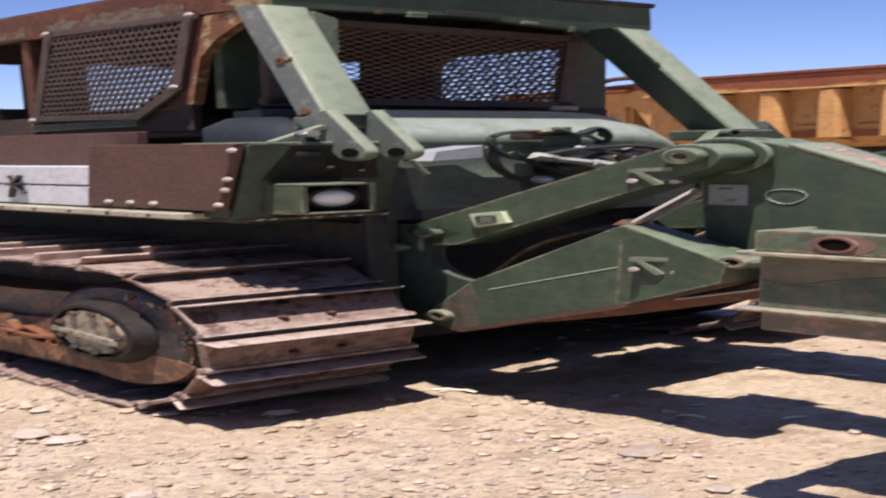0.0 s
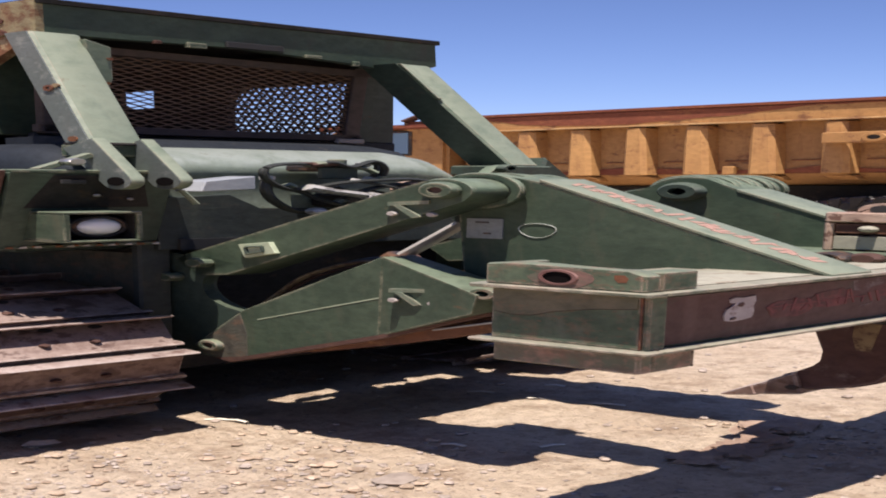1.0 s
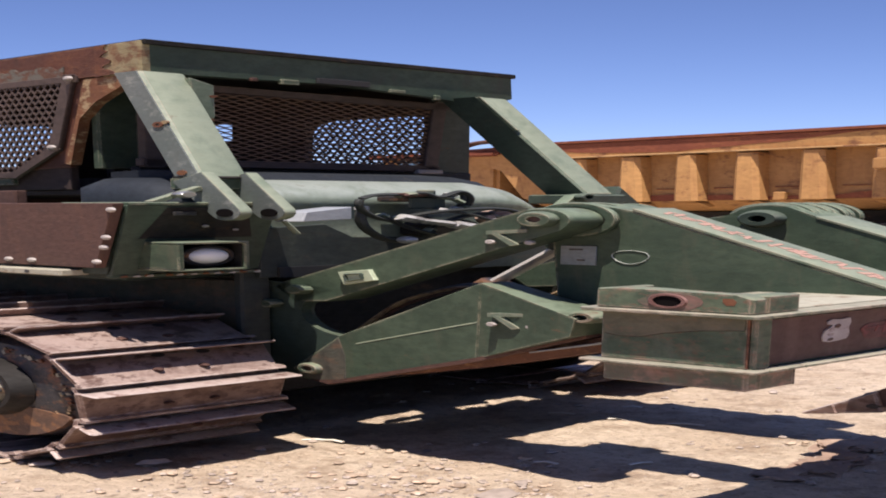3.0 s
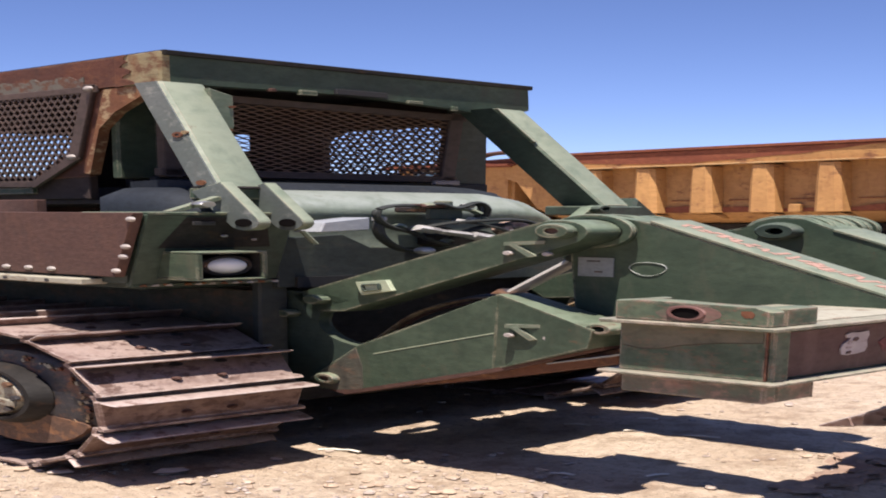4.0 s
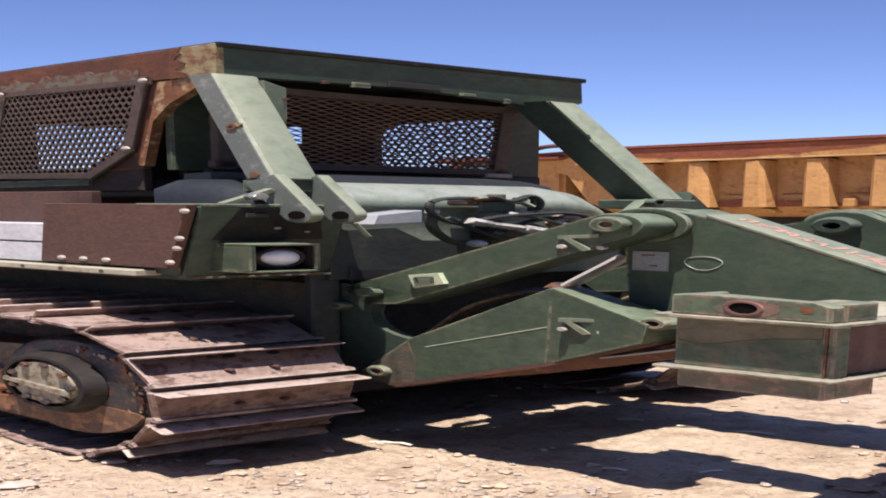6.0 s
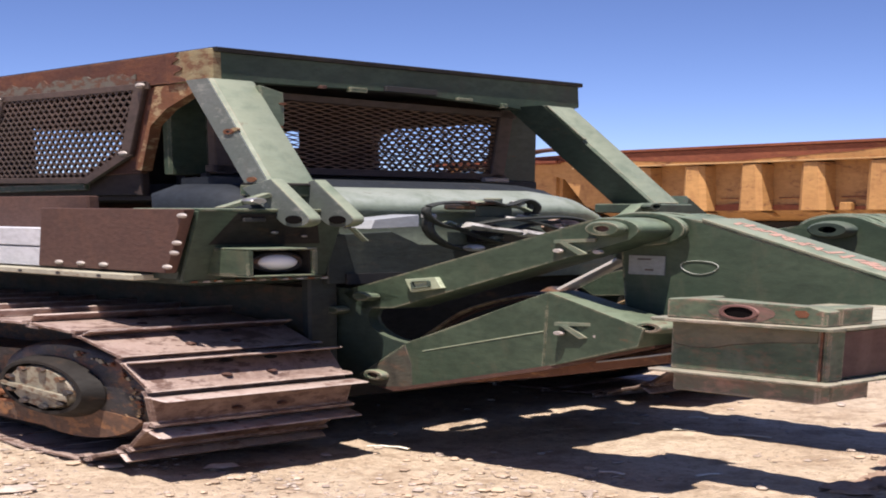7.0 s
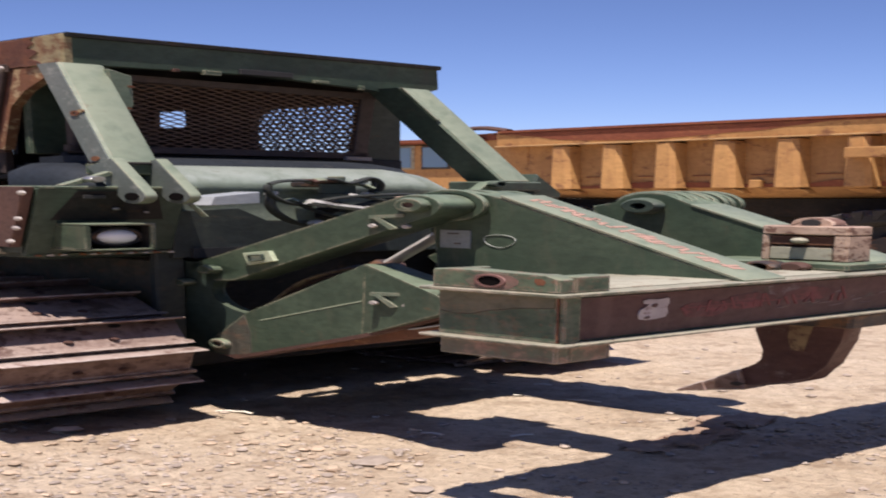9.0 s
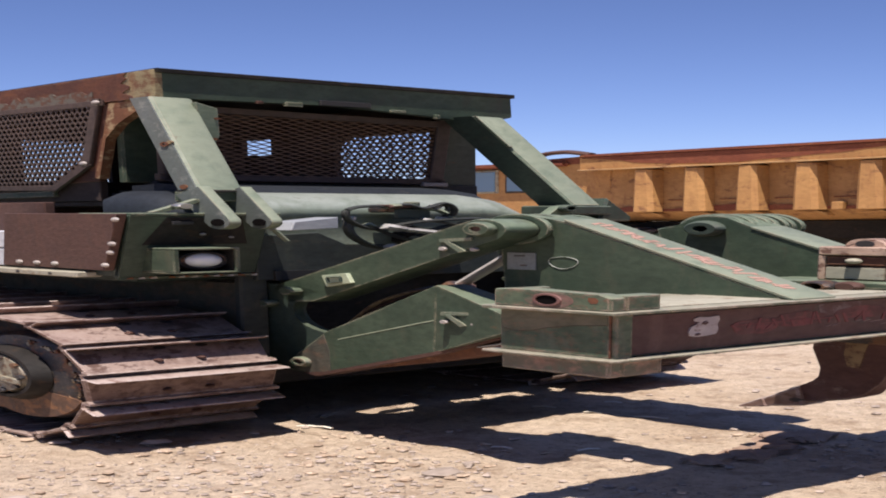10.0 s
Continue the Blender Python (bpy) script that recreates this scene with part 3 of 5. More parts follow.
part("box_corner", bm, GREEN_MID, rear_box)
bm = bm_()
box(bm, 0.70, 1.98, 0.74, 1.55, 5.22, 5.29, 0.015)
box(bm, 0.69, 1.9, 0.96, 1.05, 3.76, 3.83, 0.015)
part("box_flange", bm, GREEN, rear_box)
for k in range(7):
    bm = bm_()
    dome(bm, (0.95 + 0.15 * k + 0.02 * (k % 2), 0.985, 3.80), (0, -1, 0), 0.035, 0.03, 7)
    part("flange_bolt", bm, RUST_BRIGHT, rear_box)
rnd = random.Random(41)
for k in range(11):
    x = 0.75 + 0.105 * k + rnd.uniform(-0.03, 0.03)
    part("paint_chip", hull(bm_(), [(x, 0.952, 3.775), (x + 0.06, 0.952, 3.77), (x + 0.06, 0.962, 3.77), (x, 0.962, 3.775)], [(x + 0.01, 0.952, 3.80), (x + 0.05, 0.952, 3.815), (x + 0.05, 0.962, 3.815), (x + 0.01, 0.962, 3.80)]), BOLTPALE if k % 3 else RUST_BRIGHT, rear_box)
# Near-black sheet paints the deep shade on the face above the lamp.
part("shade_panel", hull(bm_(), [(0.98, 0.747, 5.18), (1.62, 0.747, 5.18), (1.72, 0.844, 4.56), (0.82, 0.844, 4.56)], [(0.98, 0.819, 5.18), (1.62, 0.819, 5.18), (1.72, 0.916, 4.56), (0.82, 0.916, 4.56)]), SHADEOIL, rear_box, "near-black panel painting the shade over the lamp")
part("panel_slot", box(bm_(), 1.02, 1.20, 0.735, 0.76, 5.02, 5.10, 0.008), BLACK, rear_box)
part("panel_bolt", dome(bm_(), (1.30, 0.79, 4.80), (0, -1, 0), 0.03, 0.02, 8), BOLTPALE, rear_box)
part("panel_bolt", dome(bm_(), (1.55, 0.80, 4.72), (0, -1, 0), 0.025, 0.02, 8), BOLTPALE, rear_box)
# lamp in its open hood
bm = bm_()
for q in ((0.87, 1.43, 0.50, 0.98, 4.46, 4.50), (0.87, 1.43, 0.50, 0.98, 3.92, 3.96), (0.87, 0.92, 0.50, 0.98, 3.96, 4.46), (1.39, 1.43, 0.50, 0.98, 3.96, 4.46)):
    box(bm, *q, 0.01)
lamp = part("work_lamp", bm, GREEN, dozer, "recessed rear work lamp in a green hood")
# Near-black lining paints the shade inside the hood.
bm = bm_()
box(bm, 0.925, 1.385, 0.80, 0.86, 3.965, 4.455)
for q in ((0.922, 0.93, 0.53, 0.80, 3.965, 4.455), (1.38, 1.388, 0.53, 0.80, 3.965, 4.455), (0.93, 1.38, 0.53, 0.80, 3.962, 3.97), (0.93, 1.38, 0.53, 0.80, 4.45, 4.458)):
    box(bm, *q)
part("hood_lining", bm, SHADEOIL, lamp)
part("lamp_rim", cyl(bm_(), (1.18, 0.80, 4.205), (1.18, 0.60, 4.205), 0.225, 0.225, 28, 0.02, hollow=0.185), BLACK, lamp)
part("lamp_bezel", cyl(bm_(), (1.18, 0.66, 4.205), (1.18, 0.59, 4.205), 0.195, 0.195, 28, 0.012, hollow=0.165), STEELDARK, lamp)
bm = bm_()
loft(bm, [[(1.18 + r * math.cos(a), y, 4.205 + r * math.sin(a)) for a in (2 * math.pi * i / 28 for i in range(28))] for y, r in ((0.70, 0.175), (0.62, 0.17), (0.58, 0.14), (0.56, 0.08), (0.555, 0.02))])
part("lamp_glass", bm, LENS, lamp, "frosted white lamp glass", 60)

# white crate on the fender and rust panel above
bm = bm_()
box(bm, 0.62, 0.98, 2.64, 5.4, 3.96, 4.40, 0.02)
box(bm, 0.62, 0.98, 2.64, 5.4, 4.42, 4.84, 0.02)
crate = part("side_locker", bm, WHITEBOX, dozer, "off-white side locker with a black smudge")
bm = bm_()
for p0, p1 in (((0.61, 3.72, 4.62), (0.61, 3.9, 4.1)), ((0.61, 3.9, 4.6), (0.61, 3.66, 4.2)), ((0.61, 3.68, 4.42), (0.61, 3.95, 4.40))):
    tube(bm, [p0, ((p0[0]), (p0[1] + p1[1]) / 2 + 0.04, (p0[2] + p1[2]) / 2), p1], 0.035, 6)
part("paint_smudge", bm, BLACK, crate)
bm = bm_()
box(bm, 0.80, 0.90, 2.28, 8.6, 4.80, 5.56, 0.015)
part("hood_panel", bm, RUST, dozer, "rust-brown lower cab panel")

# fuel tank across the rear
bm = bm_()
prof = [(1.15, 4.35), (1.02, 4.75), (1.05, 5.25), (1.22, 5.65), (1.55, 5.80), (2.05, 5.84), (2.30, 5.7), (2.30, 4.35)]


round_prof = [(0.975, 4.35)] + [(1.55 + 0.54 * math.cos(radians(a)), 5.28 + 0.55 * math.sin(radians(a))) for a in range(200, 84, -8)] + [(2.05, 5.85), (2.30, 5.7), (2.30, 4.35)]
ends = [(1.62, 1.0, 0.0), (4.35, 1.0, 0.0), (4.70, 0.93, 0.03), (5.0, 0.72, 0.10), (5.22, 0.45, 0.2), (5.28, 0.25, 0.3)]
loft(bm, [[(x, y + o, 4.35 + (z - 4.35) * k) for y, z in round_prof] for x, k, o in ends])
part("fuel_tank", bm, TANKGREEN, dozer, "grey-green rounded fuel tank behind the cab", 60)
bm = bm_()
loft(bm, [[(x, y + o, 4.35 + (z - 4.35) * k + 0.05) for y, z in [(1.42, 5.66), (1.36, 5.70), (1.5, 5.90), (1.9, 5.98), (2.34, 5.95), (2.34, 5.6), (1.9, 5.6)]] for x, k, o in ends])
part("tank_cover", bm, TANKDARK, dozer, "dark blue-grey cover along the tank's top", 60)
bm = bm_()
loft(bm, [[(x, 1.68 + (y - 1.68) * k, 5.0 + (z - 5.0) * k) for y, z in round_prof] for x, k in ((1.20, 0.30), (1.21, 0.55), (1.24, 0.76), (1.29, 0.89), (1.37, 0.965), (1.48, 1.0), (1.61, 1.0))])
part("tank_end", bm, TANKDARK, dozer, "rounded blue-grey tank end, darkened in colour for shade", 60)
bm = bm_()
box(bm, 1.9, 5.3, 1.02, 1.5, 3.7, 4.4, 0.04)
part("rear_case", bm, GREEN_DARK, dozer)

# cab: roof, walls with window openings, guards
bm = bm_()
box(bm, 1.62, 5.53, 1.845, 8.4, 8.755, 8.87, 0.015)
roof = part("roof", bm, SHADEOIL, dozer, "flat near-black cab roof")
bm = bm_()
prism(bm, [(1.66, 8.80), (5.50, 8.80), (5.52, 8.20), (5.30, 8.06), (4.95, 7.95), (4.55, 8.10), (3.4, 8.22), (1.66, 8.14)], "y", 1.87, 1.98, 0.02)
part("roof_rear_band", bm, GREEN_MID, roof, "green roof band over the rear guard")
# Tabs under the band; the black box paints a shaded recess.
for x0, x1, z0, z1, m_ in ((2.84, 3.02, 8.12, 8.24, GREEN), (3.98, 4.16, 8.12, 8.20, GREEN), (3.20, 3.76, 8.20, 8.34, BLACK), (2.55, 2.62, 8.14, 8.22, RUST), (4.5, 4.57, 8.02, 8.14, GREEN)):
    part("band_tab", box(bm_(), x0, x1, 1.84, 1.90, z0, z1, 0.012), m_, roof)
for x0, x1, y0 in ((1.60, 1.70, 2.36), (5.44, 5.54, 1.99)):
    part("roof_side_band", box(bm_(), x0, x1, y0, 8.4, 8.16, 8.84, 0.02), REDRUST, roof, "rusty brown roof side band")
part("roof_corner", box(bm_(), 1.595, 1.70, 1.87, 2.36, 8.14, 8.84, 0.02), FLAKED, roof, "flaking pale yellow roof corner")
rag = lambda k, seed: 0.5 + 0.9 * noise.noise((k * 0.37, seed, 0.5))
part("roof_patch", prism(bm_(), [(2.85 + 0.05 * k, 8.27 - 0.05 * rag(k, 3.0)) for k in range(45)] + [(2.85 + 0.05 * k, 8.42 + 0.16 * rag(k, 9.0)) for k in range(44, -1, -1)], "x", 1.588, 1.602, 0), PATCHY, roof, "patches of old green paint over rust")
part("roof_patch", prism(bm_(), [(5.45 + 0.06 * k, 8.25 - 0.05 * rag(k, 5.0)) for k in range(12)] + [(5.45 + 0.06 * k, 8.40 + 0.12 * rag(k, 7.0)) for k in range(11, -1, -1)], "x", 1.588, 1.602, 0), PATCHY, roof)
part("corner_rust", prism(bm_(), [(2.42, 8.15), (2.42, 8.83)] + [(2.36 - 0.16 * rag(1.6 * k, 2.0), 8.83 - 0.05 * k) for k in range(14)], "x", 1.586, 1.60, 0), REDRUST, roof, "rust eating into the pale roof corner")

# cab shell: rear wall with the guard, side walls, front wall
part("rear_wall_panel", box(bm_(), 1.70, 2.06, 2.60, 2.70, 6.10, 8.80, 0.02), GREEN, dozer, "dark green cab rear panel")
part("rear_wall_panel", box(bm_(), 5.04, 5.50, 2.36, 2.46, 6.00, 8.80, 0.02), GREEN_DARK, dozer, "dark green cab rear panel")
part("rear_wall_sill", box(bm_(), 1.86, 5.50, 2.34, 2.46, 5.6, 6.16, 0.02), TANKDARK, dozer)
part("cab_pillar", prism(bm_(), [(2.62, 8.15), (2.82, 8.15), (3.02, 6.6), (3.04, 6.22), (2.92, 6.22), (2.79, 7.0)], "x", 1.62, 1.74, 0.015), REDRUST, dozer, "rusted cab rear pillar")
part("pillar_edge", prism(bm_(), [(2.10, 8.15), (2.62, 8.15), (2.79, 7.0), (2.94, 6.22), (2.84, 6.20), (2.71, 7.25), (2.48, 7.62), (2.10, 7.92)], "x", 1.605, 1.70, 0.012), PEELED, dozer, "pillar edge of flaking yellow primer over rust")
part("cab_pillar", box(bm_(), 1.62, 1.74, 5.50, 5.64, 5.5, 8.16, 0.02), REDRUST, dozer, "rust-brown cab side pillar")
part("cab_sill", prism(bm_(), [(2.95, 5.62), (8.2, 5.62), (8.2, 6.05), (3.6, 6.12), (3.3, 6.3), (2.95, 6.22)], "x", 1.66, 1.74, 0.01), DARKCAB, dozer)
part("side_wall_corner", prism(bm_(), [(2.92, 6.15), (3.75, 6.10), (3.75, 6.20), (3.20, 6.75), (2.98, 7.1), (2.86, 7.1)], "x", 1.64, 1.70, 0.008), REDRUST, dozer, "rusty corner plate beside the side guard")
part("sill_strip", prism(bm_(), [(3.72, 5.76), (5.55, 5.72), (5.58, 5.90), (3.72, 5.93)], "x", 1.60, 1.66, 0.01), WORNGREEN, dozer, "strip of chipped olive paint under the side guard")
# right side wall with two openings
WX0, WX1 = 5.42, 5.50
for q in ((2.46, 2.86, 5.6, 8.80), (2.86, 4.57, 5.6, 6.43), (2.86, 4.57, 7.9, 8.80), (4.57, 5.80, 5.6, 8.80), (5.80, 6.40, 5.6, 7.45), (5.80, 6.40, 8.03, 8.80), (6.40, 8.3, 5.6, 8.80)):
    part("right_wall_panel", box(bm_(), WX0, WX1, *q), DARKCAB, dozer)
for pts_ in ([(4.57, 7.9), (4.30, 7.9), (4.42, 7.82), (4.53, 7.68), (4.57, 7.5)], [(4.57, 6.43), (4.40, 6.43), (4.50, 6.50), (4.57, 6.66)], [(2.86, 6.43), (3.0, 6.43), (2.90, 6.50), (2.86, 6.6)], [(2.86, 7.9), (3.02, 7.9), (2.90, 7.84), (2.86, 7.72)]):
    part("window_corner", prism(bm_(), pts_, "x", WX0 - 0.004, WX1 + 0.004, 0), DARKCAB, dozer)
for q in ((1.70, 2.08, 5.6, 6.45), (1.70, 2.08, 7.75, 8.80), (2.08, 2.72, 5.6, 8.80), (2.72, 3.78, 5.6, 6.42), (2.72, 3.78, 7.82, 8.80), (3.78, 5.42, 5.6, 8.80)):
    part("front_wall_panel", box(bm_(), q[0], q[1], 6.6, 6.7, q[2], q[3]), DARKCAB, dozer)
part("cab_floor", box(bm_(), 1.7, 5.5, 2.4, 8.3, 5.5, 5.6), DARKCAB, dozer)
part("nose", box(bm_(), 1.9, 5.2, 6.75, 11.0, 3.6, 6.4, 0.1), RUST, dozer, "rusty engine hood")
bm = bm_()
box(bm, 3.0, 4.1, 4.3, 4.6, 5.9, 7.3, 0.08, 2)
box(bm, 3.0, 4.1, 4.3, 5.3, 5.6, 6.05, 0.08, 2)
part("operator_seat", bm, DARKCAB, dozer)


def inside(p, poly):
    c = False
    for (x0, y0), (x1, y1) in zip(poly, poly[1:] + poly[:1]):
        if (y0 > p[1]) != (y1 > p[1]) and p[0] < (x1 - x0) * (p[1] - y0) / (y1 - y0) + x0:
            c = not c
    return c


def expanded_metal(name, poly, put, cw, ch, wide, material, parent, label):
    """Slit and stretched sheet: zigzag strands that meet in diamonds, clipped to a polygon in the guard's plane."""
    us, vs_ = [p[0] for p in poly], [p[1] for p in poly]
    verts, faces = [], []
    rows = int((max(vs_) - min(vs_)) / ch) + 2
    cols = int((max(us) - min(us)) / (cw / 2)) + 2
    for r in range(rows):
        v0 = min(vs_) + r * ch
        for c in range(cols):
            u0 = min(us) + c * cw / 2
            up = (c + r) % 2
            a = (u0, v0 + (0.36 if up else -0.36) * ch)
            b = (u0 + cw / 2, v0 + (-0.36 if up else 0.36) * ch)
            if not (inside(a, poly) and inside(b, poly)):
                continue
            k = len(verts)
            w = wide * (0.9 + 0.2 * ((r * 7 + c * 3) % 5) / 5)
            for (u, v) in (a, b):
                for dv, dd in ((-w, -0.012), (w, -0.012), (w, 0.012), (-w, 0.012)):
                    verts.append(put(u, v + dv / 2, dd))
            faces += [(k, k + 1, k + 5, k + 4), (k + 1, k + 2, k + 6, k + 5), (k + 2, k + 3, k + 7, k + 6), (k + 3, k, k + 4, k + 7)]
    bm = bm_()
    vv = [bm.verts.new(v) for v in verts]
    for f in faces:
        bm.faces.new([vv[i] for i in f])
    return part(name, bm, material, parent, label)


def guard_frame(name, poly, put, wide, thick, material, parent, label):
    """A frame of flat bars round a polygon."""
    n = len(poly)
    cu, cv = sum(p[0] for p in poly) / n, sum(p[1] for p in poly) / n
    frame_ = None
    for i in range(n):
        a, b = Vector(poly[i]), Vector(poly[(i + 1) % n])
        d = (b - a).normalized()
        nn = Vector((-d.y, d.x))
        if nn.dot(Vector((cu, cv)) - a) < 0:
            nn = -nn
        q = [a - d * wide * 0.2, b + d * wide * 0.2, b + nn * wide + d * wide * 0.2, a + nn * wide - d * wide * 0.2]
        bm = bm_()
        hull(bm, [put(p.x, p.y, -thick) for p in q], [put(p.x, p.y, thick * (1 + 0.1 * i)) for p in q], 0.01)
        o = part(name if not frame_ else "guard_bar", bm, material, frame_ or parent, label if not frame_ else "")
        frame_ = frame_ or o
    return frame_


rear_poly = [(1.86, 8.12), (5.06, 8.05), (4.94, 6.16), (1.86, 6.16)]
on_rear = lambda u, v, d: (u, 2.28 + d, v)
rear_guard = guard_frame("rear_guard", rear_poly, on_rear, 0.17, 0.045, GUARD, dozer, "dark brown rear guard frame")
expanded_metal("rear_mesh", rear_poly, on_rear, 0.17, 0.058, 0.022, MESHRUST, rear_guard, "rusty expanded metal rear mesh")
side_poly = [(2.90, 8.24), (5.28, 8.30), (5.70, 5.98), (3.82, 5.92), (3.16, 6.56)]
on_side = lambda u, v, d: (1.60 - d, u - 0.20, v)
side_guard = guard_frame("side_guard", side_poly, on_side, 0.15, 0.02, GUARD, dozer, "dark brown bolted side guard frame")
expanded_metal("side_mesh", side_poly, on_side, 0.096, 0.128, 0.058, GUARD, side_guard, "rusty expanded metal side mesh")
for (y, z) in ((2.93, 8.17), (3.22, 6.62), (5.2, 8.22), (5.62, 6.02)):
    bm = bm_()
    dome(bm, (1.555, y - 0.20, z), (-1, 0, 0), 0.062, 0.03)
    part("guard_bolt", bm, BOLTPALE, side_guard)

on_right = lambda u, v, d: (5.40 + d, u, v)
expanded_metal("right_mesh", [(2.82, 6.40), (4.60, 6.40), (4.60, 7.95), (2.82, 7.95)], on_right, 0.11, 0.125, 0.05, GUARD, dozer, "expanded metal over the far window")

# roll-over posts with their clevis feet
def post(xt, xb, yt, yb, zt, zb, label, deep=0.29):
    low = [(xb[0], yb, zb), (xb[1], yb, zb), (xb[1], yb + deep, zb), (xb[0], yb + deep, zb)]
    high = [(xt[0], yt, zt), (xt[1], yt, zt), (xt[1], yt + deep, zt), (xt[0], yt + deep, zt)]
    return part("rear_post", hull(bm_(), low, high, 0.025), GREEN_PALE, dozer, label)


post_l = post((1.40, 1.78), (1.34, 1.73), 1.60, 0.86, 8.10, 5.80, "slanted green roof post, painted pale for its sunlit face")
# Grey sheet in place of the shade on the post's side.
side_l = part("post_side", hull(bm_(), [(1.328, 0.885, 5.82), (1.342, 0.885, 5.82), (1.342, 1.14, 5.82), (1.328, 1.14, 5.82)], [(1.388, 1.625, 8.09), (1.402, 1.625, 8.09), (1.402, 1.88, 8.09), (1.388, 1.88, 8.09)]), SHADEGREY, post_l, "grey side sheet painting the post's shaded face, with rust spots")
part("rust_spot", cyl(bm_(), (1.345, 1.34, 6.92), (1.37, 1.34, 6.92), 0.06, seg=11, hollow=0.025), RUST_BRIGHT, side_l)
part("rust_spot", cyl(bm_(), (1.35, 1.27, 6.96), (1.372, 1.27, 6.96), 0.04, seg=9), OLDTAN, side_l)
part("rust_spot", cyl(bm_(), (1.322, 1.06, 5.90), (1.34, 1.06, 5.90), 0.055, seg=9), RUST_BRIGHT, side_l)
part("post_seam", hull(bm_(), [(1.325, 0.85, 5.795), (1.745, 0.85, 5.795), (1.745, 1.16, 5.795), (1.325, 1.16, 5.795)], [(1.327, 0.86, 5.83), (1.747, 0.86, 5.83), (1.747, 1.17, 5.83), (1.327, 1.17, 5.83)]), SHADEOIL, post_l)
part("post_collar", box(bm_(), 1.32, 1.75, 0.87, 1.2, 5.55, 5.795, 0.02), GREEN, post_l)
gus = part("post_gusset", prism(bm_(), [(1.74, 8.0), (1.95, 7.86), (1.955, 7.2), (1.90, 6.95), (1.76, 6.9)], "y", 1.50, 1.60, 0.012), GREEN_PALE, post_l)
for x, z in ((1.93, 7.62), (1.90, 7.12)):
    part("rust_spot", cyl(bm_(), (x, 1.49, z), (x, 1.51, z), 0.03, seg=8), RUST_BRIGHT, gus)
part("guard_clip", box(bm_(), 4.66, 4.98, 2.20, 2.26, 6.10, 6.22, 0.012), BOLTPALE, rear_guard)
post_r = post((4.76, 5.13), (5.20, 5.57), 1.60, 0.74, 8.10, 5.50, "slanted green roof post, painted pale for its sunlit face", 0.44)
# Dark green sheet puts the shade of this post side into colour.
part("post_side", hull(bm_(), [(5.185, 0.76, 5.50), (5.20, 0.76, 5.50), (5.20, 1.17, 5.50), (5.185, 1.17, 5.50)], [(4.745, 1.62, 8.10), (4.76, 1.62, 8.10), (4.76, 2.03, 8.10), (4.745, 2.03, 8.10)]), GREEN_DARK, post_r, "dark green side sheet painting the post's shaded face")
part("post_rib", hull(bm_(), [(4.90, 1.27, 7.2), (4.95, 1.27, 7.2), (4.95, 1.33, 7.2), (4.90, 1.33, 7.2)], [(4.755, 1.57, 8.09), (4.805, 1.57, 8.09), (4.805, 1.63, 8.09), (4.755, 1.63, 8.09)], 0.006), GREEN_PALE, post_r)
part("post_bracket", box(bm_(), 4.95, 5.6, 0.62, 1.2, 5.25, 5.50, 0.03), GREEN_DARK, post_r)
part("post_bracket", prism(bm_(), [(5.6, 5.75), (5.95, 5.2), (5.95, 5.05), (5.5, 5.1)], "y", 0.7, 1.1, 0.03), GREEN_DARK, post_r)
part("post_foot", prism(bm_(), [(4.62, 5.18), (4.80, 5.48), (4.95, 5.52), (5.02, 5.18)], "y", 0.55, 0.68, 0.02), GREEN, post_r)
for px_ in (4.86,):
    bm = bm_()
    cyl(bm, (px_, 0.55, 5.42), (px_, 0.45, 5.42), 0.10, seg=14, bev=0.02, hollow=0.05)
    part("foot_pin", bm, GREEN_DARK, post_r)


def lug_profile(y0, z0, y1, z1, r):
    """A tapered lug from a wide root at the top to a round eye below."""
    d = Vector((y1 - y0, z1 - z0)).normalized()
    n = Vector((-d.y, d.x))
    out = [(y0 + n.x * r * 1.15, z0 + n.y * r * 1.15)]
    a0 = math.atan2(n.y, n.x)
    out += [(y1 + r * math.cos(a0 - a), z1 + r * math.sin(a0 - a)) for a in [radians(20 * k) for k in range(10)]]
    out.append((y0 - n.x * r * 1.25, z0 - n.y * r * 1.25))
    return out


# Each lug carries a grey sheet that paints its shaded side.
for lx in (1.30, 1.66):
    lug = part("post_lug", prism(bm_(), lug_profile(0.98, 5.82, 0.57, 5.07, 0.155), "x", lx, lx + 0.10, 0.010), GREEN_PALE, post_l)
    part("lug_side", prism(bm_(), lug_profile(0.98, 5.80, 0.57, 5.07, 0.148), "x", lx - 0.005, lx + 0.004, 0), SHADEGREY, lug)
    part("lug_hole", cyl(bm_(), (lx - 0.015, 0.57, 5.07), (lx + 0.02, 0.57, 5.07), 0.085, seg=16), HOLE, lug)
part("lug_block", box(bm_(), 1.43, 1.63, 0.95, 1.3, 5.28, 5.8, 0.03), GREEN_DARK, post_l)
part("post_strut", prism(bm_(), [(0.88, 5.30), (1.28, 5.62), (1.32, 5.55), (1.0, 5.30)], "y", 0.80, 0.88, 0.01), GREEN_PALE, post_l)
part("strut_bolt", cyl(bm_(), (1.12, 0.82, 5.44), (1.12, 0.70, 5.44), 0.07, seg=8, bev=0.015), CHROME, post_l)
part("step_bar", hull(bm_(), [(1.92, 0.56, 4.87), (2.38, 0.56, 4.92), (2.38, 0.85, 4.92), (1.92, 0.85, 4.87)], [(1.96, 0.56, 5.08), (2.38, 0.56, 5.19), (2.38, 0.85, 5.19), (1.96, 0.85, 5.08)], 0.012), LIGHTGREY, dozer, "light grey bar beside the roof post")
